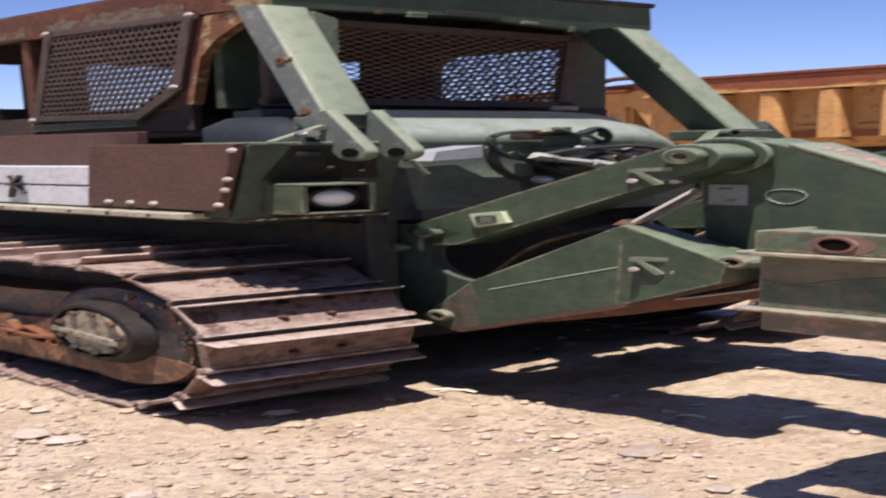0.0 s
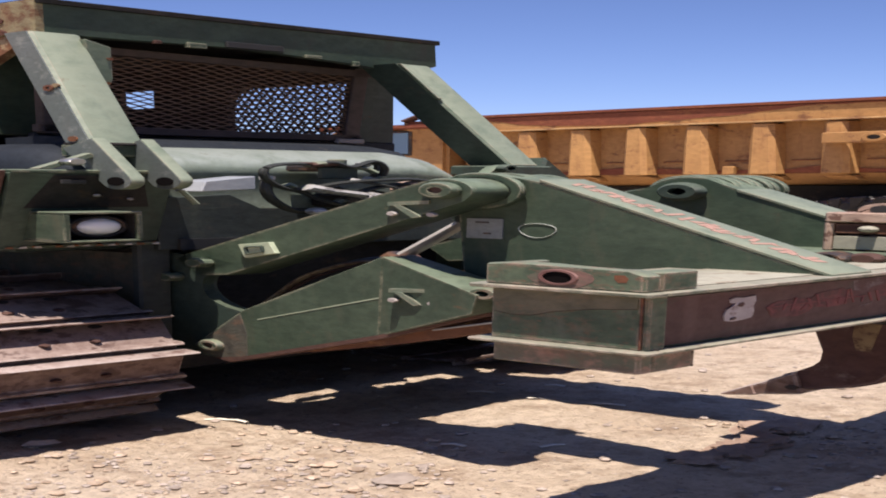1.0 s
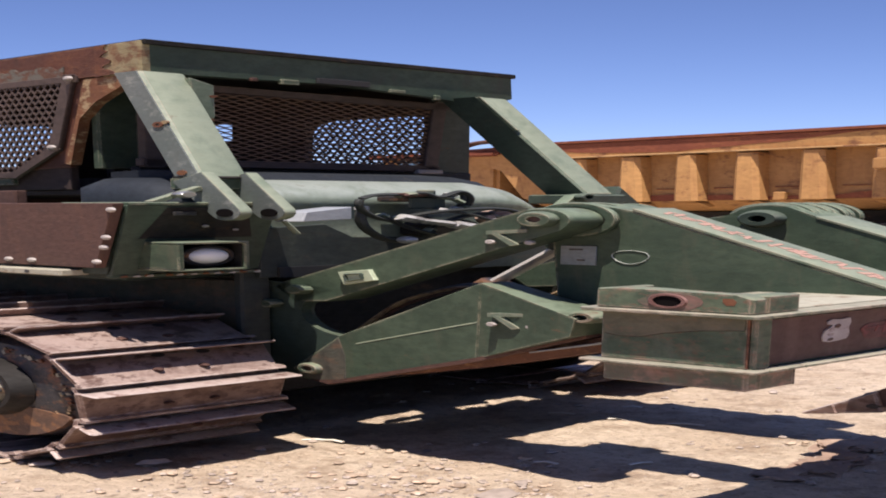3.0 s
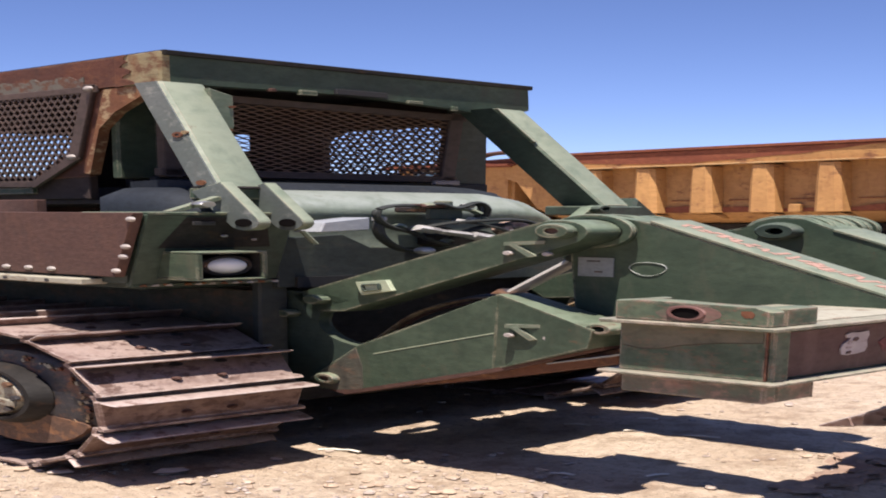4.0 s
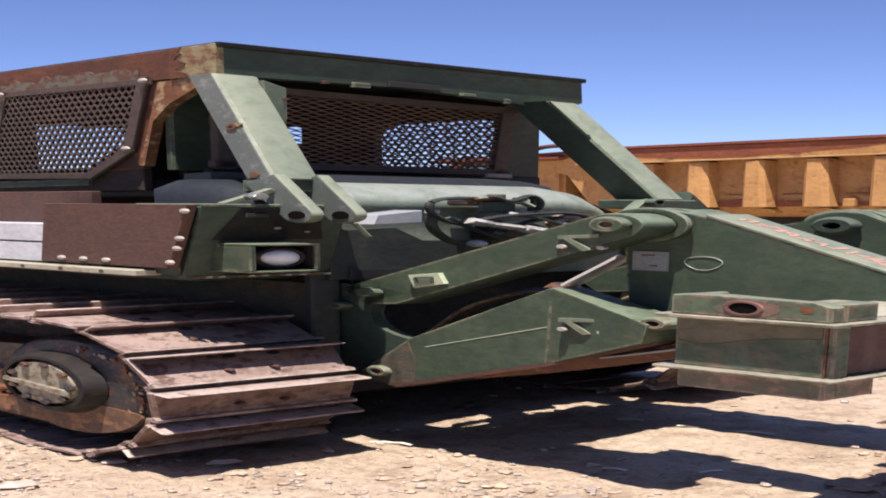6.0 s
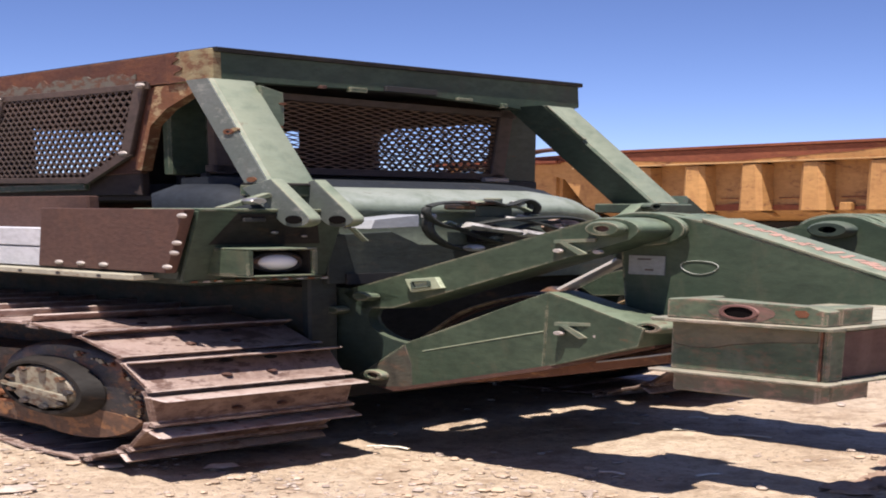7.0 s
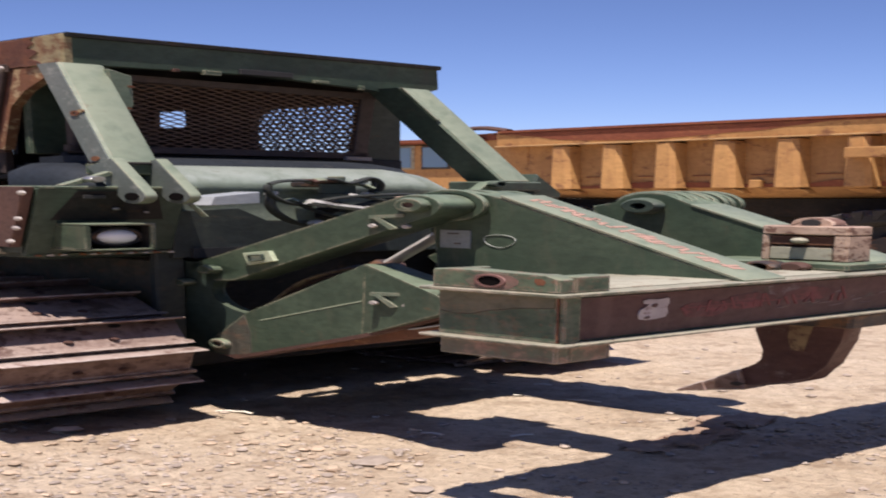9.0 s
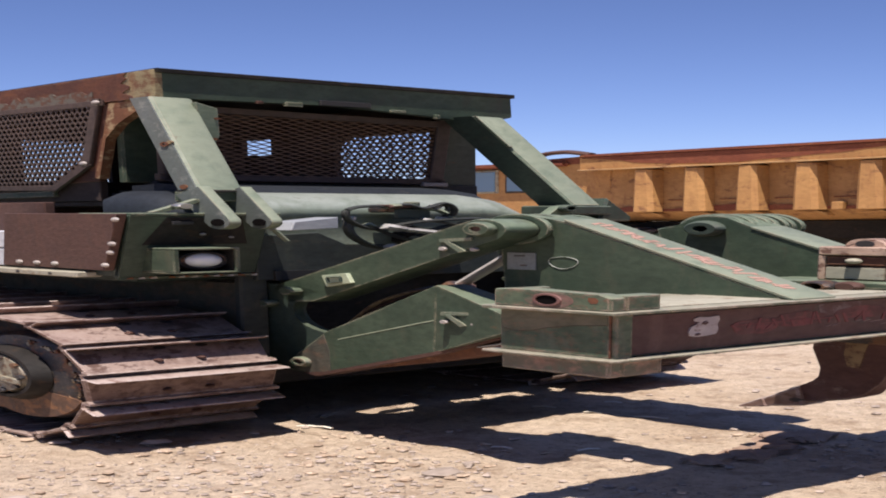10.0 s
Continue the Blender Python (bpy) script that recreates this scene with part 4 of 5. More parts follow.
part("cotter", tube(bm_(), [(1.80, 0.6, 4.90), (1.90, 0.58, 4.62)], 0.025, 6), GREEN_PALE, dozer)

# slot and bosses on the rear case
part("case_slot", box(bm_(), 2.03, 2.62, 0.93, 0.958, 3.63, 3.86), BLACK, dozer)
part("case_skirt", prism(bm_(), [(1.88, 4.72), (2.48, 4.80), (2.74, 4.48), (5.0, 4.42), (5.0, 3.64), (1.88, 3.64)], "y", 0.96, 1.04, 0.01), CASEDARK, dozer, "dark blue-green rear case plate")

# ---- ripper ----
def both(fn):
    fn(0, 1)
    fn(2 * 3.45, -1)


def ripper_linkage(cx2, sgn):
    X = lambda v: v if sgn > 0 else cx2 - v
    span = lambda a, b: (min(X(a), X(b)), max(X(a), X(b)))
    arc_in = [(0.22 + 0.52 * math.cos(radians(a)), 2.92 + 0.52 * math.sin(radians(a))) for a in range(75, -91, -15)]
    bracket = part("ripper_bracket", prism(bm_(), [(1.30, 3.62), (0.95, 3.52), (0.70, 3.50), (0.55, 3.48)] + arc_in + [(0.42, 2.2), (0.40, 1.55), (0.62, 1.38), (1.30, 1.45)], "x", *span(2.04, 2.16), 0.015), GREEN_DARK, dozer, "dark green ripper mounting bracket")
    for (y, z, r) in ((0.68, 3.40, 0.10), (0.99, 3.05, 0.09)):
        part("bracket_boss", cyl(bm_(), (X(2.05), y, z), (X(1.93), y, z), r, seg=14, bev=0.02), GREEN, bracket)
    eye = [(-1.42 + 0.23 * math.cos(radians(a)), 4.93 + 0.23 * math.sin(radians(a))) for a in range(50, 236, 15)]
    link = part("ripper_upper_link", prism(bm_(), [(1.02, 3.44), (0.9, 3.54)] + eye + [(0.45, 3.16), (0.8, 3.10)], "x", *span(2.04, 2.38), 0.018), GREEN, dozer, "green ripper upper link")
    part("link_pin", cyl(bm_(), (X(2.06), -1.42, 4.95), (X(1.97), -1.42, 4.95), 0.15, seg=22, bev=0.03, hollow=0.055), GREEN, link)
    part("pin_core", cyl(bm_(), (X(2.06), -1.42, 4.95), (X(1.985), -1.42, 4.95), 0.06, seg=14), RUST, link)
    plate_m = TAGPALE
    lp = part("link_tag", hull(bm_(), [(X(2.00), 0.24, 3.55), (X(2.05), 0.24, 3.55), (X(2.05), -0.06, 3.68), (X(2.00), -0.06, 3.68)], [(X(2.00), 0.30, 3.82), (X(2.05), 0.30, 3.82), (X(2.05), 0.0, 3.90), (X(2.00), 0.0, 3.90)], 0.006), plate_m, link, "pale green tag plate on the link")
    if sgn > 0:
        for q in (((0.20, 3.64), (0.22, 3.76)), ((0.20, 3.64), (0.05, 3.70)), ((0.22, 3.78), (0.06, 3.81)), ((0.05, 3.70), (0.06, 3.81))):
            part("tag_mark", tube(bm_(), [(X(1.995), *q[0]), (X(1.995), *q[1])], 0.017, 5), GREEN_DARK, lp)
    # lower arm
    bm = prism(bm_(), [(0.80, 1.62), (0.70, 1.42), (0.42, 1.36), (-0.95, 2.22), (-0.98, 3.73), (0.30, 2.45)], "x", *span(2.02, 2.28), 0.006)
    flare = lambda y: X(2.02 - 0.17 * (-0.95 - y))
    hull(bm, [(flare(-0.95), -0.955, 2.23), (X(2.28), -0.955, 2.23), (X(2.28), -1.80, 2.86), (flare(-1.80), -1.80, 2.86)], [(flare(-0.98), -0.985, 3.73), (X(2.28), -0.985, 3.73), (X(2.28), -1.84, 3.20), (flare(-1.84), -1.84, 3.20)], 0.005)
    arm = part("ripper_lower_arm", bm, GREEN, dozer, "green ripper lower arm with a rusty belly")
    # Filler added to block sun between the arm and the side plate.
    part("arm_inner_filler", prism(bm_(), [(0.80, 1.62), (0.42, 1.40), (-0.95, 2.27), (-1.80, 2.90), (-1.84, 3.0), (-1.04, 3.12), (0.3, 2.2)], "x", *span(2.285, 2.80), 0.01), SHADEOIL, arm)
    part("arm_wear_plate", prism(bm_(), [(0.62, 1.40), (0.42, 1.33), (-0.95, 2.17), (-1.80, 2.80), (-1.80, 2.87), (-0.95, 2.25), (0.3, 1.47)], "x", *span(2.01, 2.30), 0.012), RUST, arm, "rusted wear strip")
    if sgn > 0:
        part("arm_belly", prism(bm_(), [(-0.3, 1.72), (-0.95, 2.03), (-1.82, 2.52), (-1.84, 2.82), (-0.95, 2.20), (0.0, 1.62)], "x", 2.12, 2.60, 0.012), BELLYRUST, arm, "rust-brown plate under the arm")
        part("belly_lip", prism(bm_(), [(-1.35, 2.42), (-1.84, 2.68), (-1.88, 2.74), (-1.35, 2.45)], "x", 2.04, 2.30, 0.008), LIGHTGREY, arm)
    part("arm_end", prism(bm_(), [(0.76, 1.63), (0.69, 1.45), (0.42, 1.395), (0.24, 1.51), (0.25, 2.0), (0.31, 2.38)], "x", *span(2.012, 2.05), 0.004), GRIME, arm, "greasy brown arm end")
    # Pale strip paints the sun caught by the weld's ledge.
    part("arm_seam", hull(bm_(), [(X(2.0165), 0.14, 2.295), (X(2.03), 0.14, 2.295), (X(2.03), -0.95, 2.945), (X(2.0165), -0.95, 2.945)], [(X(2.0165), 0.14, 2.312), (X(2.03), 0.14, 2.312), (X(2.03), -0.95, 2.962), (X(2.0165), -0.95, 2.962)]), TAGPALE, arm, "weld seam painted pale for sunlight on it")
    part("arm_boss", cyl(bm_(), (X(2.08), 0.60, 1.66), (X(1.97), 0.60, 1.66), 0.15, 0.125, 20, 0.03, hollow=0.06), WORNGREEN, arm)
    part("boss_plug", cyl(bm_(), (X(2.05), 0.60, 1.66), (X(1.995), 0.60, 1.66), 0.085, seg=16, bev=0.015), RUST, arm)
    part("arm_eye", cyl(bm_(), (X(1.88), -1.86, 3.22), (X(2.2), -1.86, 3.22), 0.115, seg=20, bev=0.03, hollow=0.05), WORNGREEN, arm)
    for (y, z, par) in ((-1.17, 4.58, link), (-1.26, 3.02, arm)):
        X = (lambda v: v) if sgn > 0 else (lambda v: cx2 - v)
        if par is arm:
            X = (lambda v: v - 0.075) if sgn > 0 else (lambda v: cx2 - v + 0.075)
        part("pin_keeper", prism(bm_(), [(y + 0.16, z + 0.08), (y - 0.16, z + 0.13), (y - 0.16, z + 0.19), (y + 0.16, z + 0.15)], "x", X(2.022), X(2.06), 0), GREEN_PALE, par)
        part("pin_keeper", prism(bm_(), [(y + 0.06, z + 0.10), (y - 0.10, z - 0.10), (y - 0.04, z - 0.13), (y + 0.12, z + 0.10)], "x", X(2.018), X(2.06), 0), GREEN_PALE, par)
        for dy in (0.13, -0.18):
            part("keeper_bolt", cyl(bm_(), (X(2.05), y + dy, z - 0.06), (X(2.014), y + dy, z - 0.06), 0.042, seg=8, bev=0.01), BOLTPALE, par)
    X = lambda v: v if sgn > 0 else cx2 - v
    # side plate to the beam
    PY = -1.42 if sgn > 0 else -1.64
    SY, SZ = PY - 0.38, 5.10 + 0.787 * (PY + 1.42)
    eye2 = [(PY - 0.02 - 0.31 * math.cos(radians(a)), 4.92 + 0.31 * math.sin(radians(a))) for a in range(170, 60, -12)]
    plate_ = part("ripper_side_plate", prism(bm_(), [(-1.26, 3.25), (-1.24, 4.5), (-1.14, 4.9)] + eye2 + [(SY, SZ + 0.02), (-3.58, 3.72), (-2.9, 3.68), (-1.7, 3.25)], "x", *span(2.40, 2.80), 0.018), GREEN, dozer, "green ripper side plate with a chalk ring and red marks" if sgn > 0 else "green ripper side plate with a pale cap")
    part("plate_cap", hull(bm_(), [(X(2.395), SY, SZ), (X(2.81), SY, SZ), (X(2.81), -3.60, 3.69), (X(2.395), -3.60, 3.69)], [(X(2.395), SY, SZ + 0.06), (X(2.81), SY, SZ + 0.06), (X(2.81), -3.60, 3.75), (X(2.395), -3.60, 3.75)], 0.01), GREEN_PALE, plate_, "pale green cap strip with faded red marks" if sgn > 0 else "pale green cap strip")
    ring_xs = [2.33 + 0.095 * k for k in range(4)] + [2.86] if sgn > 0 else [2.02 + 0.10 * k for k in range(8)]
    part("pin_sleeve", cyl(bm_(), (X(min(ring_xs)), PY, 4.94), (X(max(ring_xs) + 0.06), PY, 4.94), 0.265, seg=28, bev=0.02), SHADEOIL, plate_)
    for k, a in enumerate(ring_xs):
        part("pin_ring", cyl(bm_(), (X(a), PY, 4.94), (X(a + 0.05), PY, 4.94), (0.325 if a < 2.8 or sgn < 0 else 0.30) - 0.012 * (k % 2), seg=32, bev=0.014, hollow=0.1), GREEN, plate_)
    if sgn < 0:
        part("pin_end", cyl(bm_(), (X(2.80), PY, 4.92), (X(2.90), PY, 4.92), 0.19, 0.17, seg=22, bev=0.03, hollow=0.07), GREEN_DARK, plate_)
        part("pin_bore", cyl(bm_(), (X(2.80), PY, 4.92), (X(2.83), PY, 4.92), 0.10, seg=18), HOLE, plate_)
    if sgn > 0:
        rnd = random.Random(4)
        P = lambda t: (-1.80 - 1.8 * t, 5.163 - 1.41 * t)
        for k in range(46):
            # a row of faded strokes, letters that no longer read
            t0 = 0.05 + 0.0185 * k + rnd.uniform(-0.004, 0.004)
            if rnd.random() < 0.12:
                continue
            u0, u1 = 2.50 + 0.06 * rnd.random(), 2.62 + 0.08 * rnd.random()
            lean_, w = rnd.uniform(-0.022, 0.022), rnd.uniform(0.007, 0.013)
            if k % 3 == 1:
                u0, u1, lean_ = 2.52 + 0.12 * rnd.random(), 0.0, 0.018
                u1 = u0 + 0.03
            (ya, za), (yb, zb), (yc, zc), (yd, zd) = P(t0 - w), P(t0 + lean_ - w), P(t0 + lean_ + w), P(t0 + w)
            q = [(u0, ya, za), (u1, yb, zb), (u1, yc, zc), (u0, yd, zd)]
            part("red_mark", hull(bm_(), q, [(p[0], p[1], p[2] + 0.005) for p in q]), REDFAINT, plate_)
        part("grey_label", box(bm_(), 2.388, 2.40, -1.56, -1.29, 4.08, 4.44, 0.002), LABELGREY, plate_, "grey scuffed label")
        for k, (y, z, l_) in enumerate(((-1.36, 4.36, 0.10), (-1.42, 4.16, 0.06))):
            part("label_bar", box(bm_(), 2.384, 2.388, y - l_, y, z, z + 0.025), STEELDARK, plate_)
        ring = [(2.397, -1.805 + 0.13 * math.cos(a) + 0.015 * math.sin(2 * a), 4.25 + 0.125 * math.sin(a)) for a in [radians(12 * k) for k in range(31)]]
        part("chalk_ring", tube(bm_(), ring, 0.0034, 4), CHALK, plate_, "hand-drawn chalk ring")


both(ripper_linkage)

# cross box between the lower arms
part("arm_cross_box", prism(bm_(), [(0.75, 1.55), (0.55, 1.45), (-0.30, 1.95), (-0.38, 2.2), (0.2, 2.3)], "x", 2.28, 4.62, 0.02), GREEN_DARK, dozer, "rust-brown cross box between the ripper arms")
# hydraulic cylinders between link and arm
for hx in (2.62, 4.28):
    cyl_ = part("ripper_cylinder", cyl(bm_(), (hx, 0.6, 2.02), (hx, -0.56, 3.62), 0.10, seg=18, bev=0.02), SHADEOIL, dozer, "ripper hydraulic cylinder")
    part("cylinder_rod", cyl(bm_(), (hx, -0.53, 3.58), (hx, -1.15, 4.44), 0.06, seg=14), ROD, cyl_, "scuffed bright rod")
    part("rod_clevis", cyl(bm_(), (hx - 0.10, -1.15, 4.44), (hx + 0.10, -1.15, 4.44), 0.13, seg=14, bev=0.03), GREEN_DARK, cyl_)
    part("cylinder_head", cyl(bm_(), (hx, -0.50, 3.54), (hx, -0.58, 3.65), 0.125, seg=16, bev=0.02), STEELDARK, cyl_)
    for k, (dx, dz, m_) in enumerate(((-0.32, 0.0, OLDTAN), (-0.28, -0.06, RUST), (-0.24, 0.05, HOSE))):
        part("cylinder_hose", tube(bm_(), curve([(hx + dx, 0.55, 2.25 + dz), (hx + dx, 0.30, 2.68 + dz), (hx + dx - 0.02, 0.0, 3.14 + dz), (hx + dx, -0.31, 3.42 + dz), (hx + dx + 0.06, -0.55, 3.55 + dz), (hx + dx + 0.2, -0.75, 3.5 + dz)]), 0.022 if k % 2 else 0.03, 7), m_, cyl_)

# tool beam
part_l = "maroon and green ripper tool beam with pocket ends"
def slotted(x0, x1, y0, y1, z0, z1, bev, slots=((1.0, 1.30),)):
    """A bar with shank slots right through it, top to bottom."""
    bm = bm_()
    at_ = x0
    for sa, sb in slots:
        if sa > x1 or sb < x0:
            continue
        box(bm, at_, sa, y0, y1, z0, z1, bev)
        box(bm, sa, min(sb, x1), y0, -3.45, z0, z1, bev)
        box(bm, sa, min(sb, x1), -2.80, y1, z0, z1, bev)
        at_ = sb
    if at_ < x1:
        box(bm, at_, x1, y0, y1, z0, z1, bev)
    return bm


beam = part("ripper_beam", slotted(0.93, 6.40, -3.54, -2.74, 2.95, 3.66, 0.012), WORNGREEN, dozer, part_l)
part("beam_web", box(bm_(), 1.06, 6.3, -3.558, -3.545, 2.99, 3.63, 0.004), BEAMRED, beam, "worn maroon beam face")
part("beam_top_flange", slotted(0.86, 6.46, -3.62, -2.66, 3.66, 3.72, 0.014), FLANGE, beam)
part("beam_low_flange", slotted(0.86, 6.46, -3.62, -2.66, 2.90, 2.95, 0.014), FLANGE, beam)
part("beam_end_rib", box(bm_(), 0.922, 0.935, -3.545, -3.533, 2.96, 3.65, 0.003), REDRUST, beam)
part("end_doubler", prism(bm_(), [(-2.76, 3.65), (-2.76, 3.33), (-2.86, 3.29), (-2.97, 3.30), (-3.10, 3.38), (-3.30, 3.45), (-3.52, 3.49), (-3.52, 3.65)], "x", 0.926, 0.931, 0), TANGREEN, beam, "brown-stained upper strip of the beam end")
part("end_weld", tube(bm_(), [(0.927, -2.76, 3.33), (0.927, -2.86, 3.29), (0.927, -2.97, 3.30), (0.927, -3.10, 3.38), (0.927, -3.30, 3.45), (0.927, -3.52, 3.49)], 0.003, 5), RUST, beam)
part("beam_end_rib", box(bm_(), 0.935, 1.06, -3.575, -3.54, 2.95, 3.66, 0.008), WORNGREEN, beam)
part("beam_deck", box(bm_(), 1.31, 6.05, -3.50, -2.9, 3.72, 3.735, 0.004), CREAM, beam, "dusty cream beam top")
for bx0, bx1, hole in ((0.88, 1.27, True), (6.06, 6.44, False)):
    wall_ = [(-3.58, 3.72), (-3.58, 3.94), (-3.5, 4.0), (-3.25, 3.98), (-3.1, 4.02), (-2.9, 4.03), (-2.74, 4.0), (-2.74, 3.72)]
    bm = bm_()
    prism(bm, wall_, "x", *((bx0, 1.0) if hole else (6.30, bx1)), 0.016)
    for ya, yb, zt in ((-3.58, -3.45, 3.97), (-2.80, -2.74, 4.0)):
        box(bm, *((1.0, bx1) if hole else (bx0, 6.30)), ya, yb, 3.72, zt, 0.014)
    pocket = part("shank_pocket", bm, WORNGREEN, beam, "green pocket block with a worn pin hole")
    part("pocket_low", slotted(bx0 + 0.02, bx1 + 0.04, -3.56, -2.78, 2.64, 2.90, 0.014), PINKRUST, beam, "rust-edged lower pocket block")
    part("pin_bore", cyl(bm_(), (bx0 + 0.02, -3.145, 3.86), (bx0 - 0.010, -3.145, 3.86), 0.120, seg=24, bev=0.02, hollow=0.078), BORE, pocket, "worn pink pin bore")
    part("bore_dark", cyl(bm_(), (bx0 - 0.003, -3.145, 3.86), (bx0 + 0.03, -3.145, 3.86), 0.083, seg=18), HOLE, pocket)
    halo = [(-3.17 + (0.150 + 0.03 * noise.noise((1.5 * math.cos(a), 1.5 * math.sin(a), 4.4))) * 1.15 * math.cos(a), 3.85 + (0.125 + 0.02 * noise.noise((1.5 * math.cos(a), 1.5 * math.sin(a), 6.1))) * math.sin(a)) for a in (radians(15 * k) for k in range(24))]
    part("bore_halo", prism(bm_(), halo, "x", bx0 - 0.0015, bx0 + 0.01, 0), HALO, pocket, "rubbed rust-pink ring round the bore")
    part("pocket_stain", prism(bm_(), [(-3.43, 3.93), (-3.43, 3.88), (-3.45, 3.835), (-3.49, 3.84), (-3.50, 3.89), (-3.48, 3.935)], "x", bx0 - 0.0015, bx0 + 0.01, 0), RUST_BRIGHT, pocket)
torn = [(1.525, 3.22), (1.515, 3.29), (1.53, 3.37), (1.575, 3.41), (1.605, 3.45), (1.56, 3.465), (1.555, 3.51), (1.60, 3.535), (1.68, 3.52), (1.765, 3.535), (1.775, 3.46), (1.755, 3.40), (1.765, 3.29), (1.74, 3.225), (1.66, 3.205), (1.58, 3.20)]
sticker = part("beam_label", prism(bm_(), torn, "y", -3.566, -3.558, 0), STICKERPALE, beam, "torn pale sticker")
for q in ([(1.615, 3.41), (1.63, 3.45), (1.66, 3.46), (1.675, 3.43), (1.65, 3.395)], [(1.56, 3.225), (1.57, 3.255), (1.605, 3.262), (1.612, 3.235), (1.585, 3.218)]):
    part("sticker_scrap", prism(bm_(), q, "y", -3.570, -3.565, 0), BEAMRED, sticker)
rnd = random.Random(9)
for x0_, x1_, za, zb in ((1.88, 2.34, 3.17, 3.43), (2.30, 2.76, 3.24, 3.50), (2.86, 3.42, 3.28, 3.52)):
    edge_ = [(0.5 * (x0_ + x1_) + 0.5 * (x1_ - x0_) * math.cos(a) * (1 + 0.25 * noise.noise((2 * math.cos(a), 2 * math.sin(a), x0_))), 0.5 * (za + zb) + 0.5 * (zb - za) * math.sin(a) * (1 + 0.3 * noise.noise((2 * math.cos(a), 2 * math.sin(a), x1_)))) for a in (radians(15 * k) for k in range(24))]
    part("red_smear", prism(bm_(), edge_, "y", -3.5605, -3.557, 0), SMEAR, beam, "smeared red marker")
part("pale_smear", prism(bm_(), [(2.72, 3.42), (2.70, 3.60), (3.00, 3.625), (3.14, 3.60), (3.12, 3.44), (2.95, 3.38)], "y", -3.5598, -3.557, 0), PALESMEAR, beam, "pale rubbed smear")
for k in range(18):
    x = 1.92 + 0.088 * k + 0.02 * rnd.random() + (0.12 if k > 14 else 0)
    z0, h, w = 3.22 + 0.06 * rnd.random(), rnd.uniform(0.08, 0.24), rnd.uniform(0.014, 0.03)
    lean_ = rnd.uniform(-0.05, 0.07)
    q = [(x, -3.563, z0), (x + w, -3.563, z0), (x + w, -3.558, z0), (x, -3.558, z0)]
    part("red_scrawl", hull(bm_(), q, [(p[0] + lean_, p[1], p[2] + h) for p in q]), SCRAWL, beam)
for k in range(16):
    x, z0 = 2.75 + 0.10 * k + rnd.uniform(-0.05, 0.05), 3.08 + 0.3 * rnd.random()
    l_, w = rnd.uniform(0.04, 0.16), rnd.uniform(0.008, 0.02)
    q = [(x, -3.5605, z0), (x + l_, -3.5605, z0 + 0.02), (x + l_, -3.558, z0 + 0.02), (x, -3.558, z0)]
    part("scuff", hull(bm_(), q, [(p[0] + 0.03, p[1], p[2] + w) for p in q]), SCUFF, beam)
part("red_scrawl", box(bm_(), 1.93, 2.85, -3.563, -3.558, 3.33, 3.345), SCRAWL, beam)
# bracket on the beam over the shank
base = part("centre_pocket", box(bm_(), 3.62, 4.45, -3.52, -2.40, 3.74, 3.88, 0.02), GREEN, beam)
bm = bm_()
for q in ((3.78, 4.08, -3.42, -2.80, 4.40, 4.58), (3.78, 4.08, -2.855, -2.80, 3.88, 4.40), (3.78, 4.08, -3.42, -3.31, 3.88, 4.40), (3.84, 4.08, -3.31, -2.90, 3.88, 4.18)):
    box(bm, *q, 0.02)
brk = part("shank_bracket", bm, BONE, beam, "flaking pink-primed steel shank bracket")
part("bracket_plate", box(bm_(), 3.795, 3.84, -3.30, -2.862, 3.91, 4.15, 0.008), CREAM, brk)
part("bracket_bar", box(bm_(), 3.80, 4.04, -3.31, -2.855, 4.19, 4.39, 0.02), REDRUST, brk)
part("bracket_knob", dome(bm_(), (3.80, -3.08, 4.29), (-1, 0, 0), 0.06, 0.08, 12), CREAM, brk)
part("bracket_lug", prism(bm_(), [(-3.28, 4.58)] + [(-3.12 + 0.15 * math.cos(radians(a)), 4.60 + 0.15 * math.sin(radians(a))) for a in range(200, -21, -20)] + [(-2.94, 4.58)], "x", 3.84, 4.02, 0.02), BONE, brk)
part("lug_bore", cyl(bm_(), (3.832, -3.12, 4.64), (3.85, -3.12, 4.64), 0.07, seg=14), BLACK, brk)
part("retainer_pin", cyl(bm_(), (3.62, -3.02, 3.79), (3.42, -3.02, 3.79), 0.12, seg=18, bev=0.03, hollow=0.07), STEELDARK, brk)
part("retainer_pin", cyl(bm_(), (3.62, -3.20, 3.80), (3.5, -3.20, 3.80), 0.10, seg=18, bev=0.03), RUST, brk)
# shank and tooth
part("shank_holder", box(bm_(), 3.62, 4.38, -3.58, -2.78, 2.62, 2.90, 0.03), STEELDARK, beam)
shank = part("ripper_shank", prism(bm_(), [(-2.80, 2.80), (-2.80, 2.40), (-2.87, 1.98), (-2.89, 1.78), (-2.84, 1.66), (-2.72, 1.55), (-2.60, 1.44), (-2.62, 1.16), (-2.86, 1.22), (-3.10, 1.34), (-3.24, 1.46), (-3.34, 1.78), (-3.43, 2.3), (-3.48, 2.80)], "x", 3.80, 4.0, 0.03), SHANK, dozer, "scoured brown ripper shank hanging over the ground")
part("shank_tooth", hull(bm_(), [(3.84, -2.20, 0.90), (3.96, -2.20, 0.90), (4.05, -2.78, 1.12), (3.75, -2.78, 1.12)], [(3.85, -2.20, 0.935), (3.95, -2.20, 0.935), (4.05, -2.72, 1.54), (3.75, -2.72, 1.54)], 0.02), GROUSER, shank, "worn pale pointed tooth")
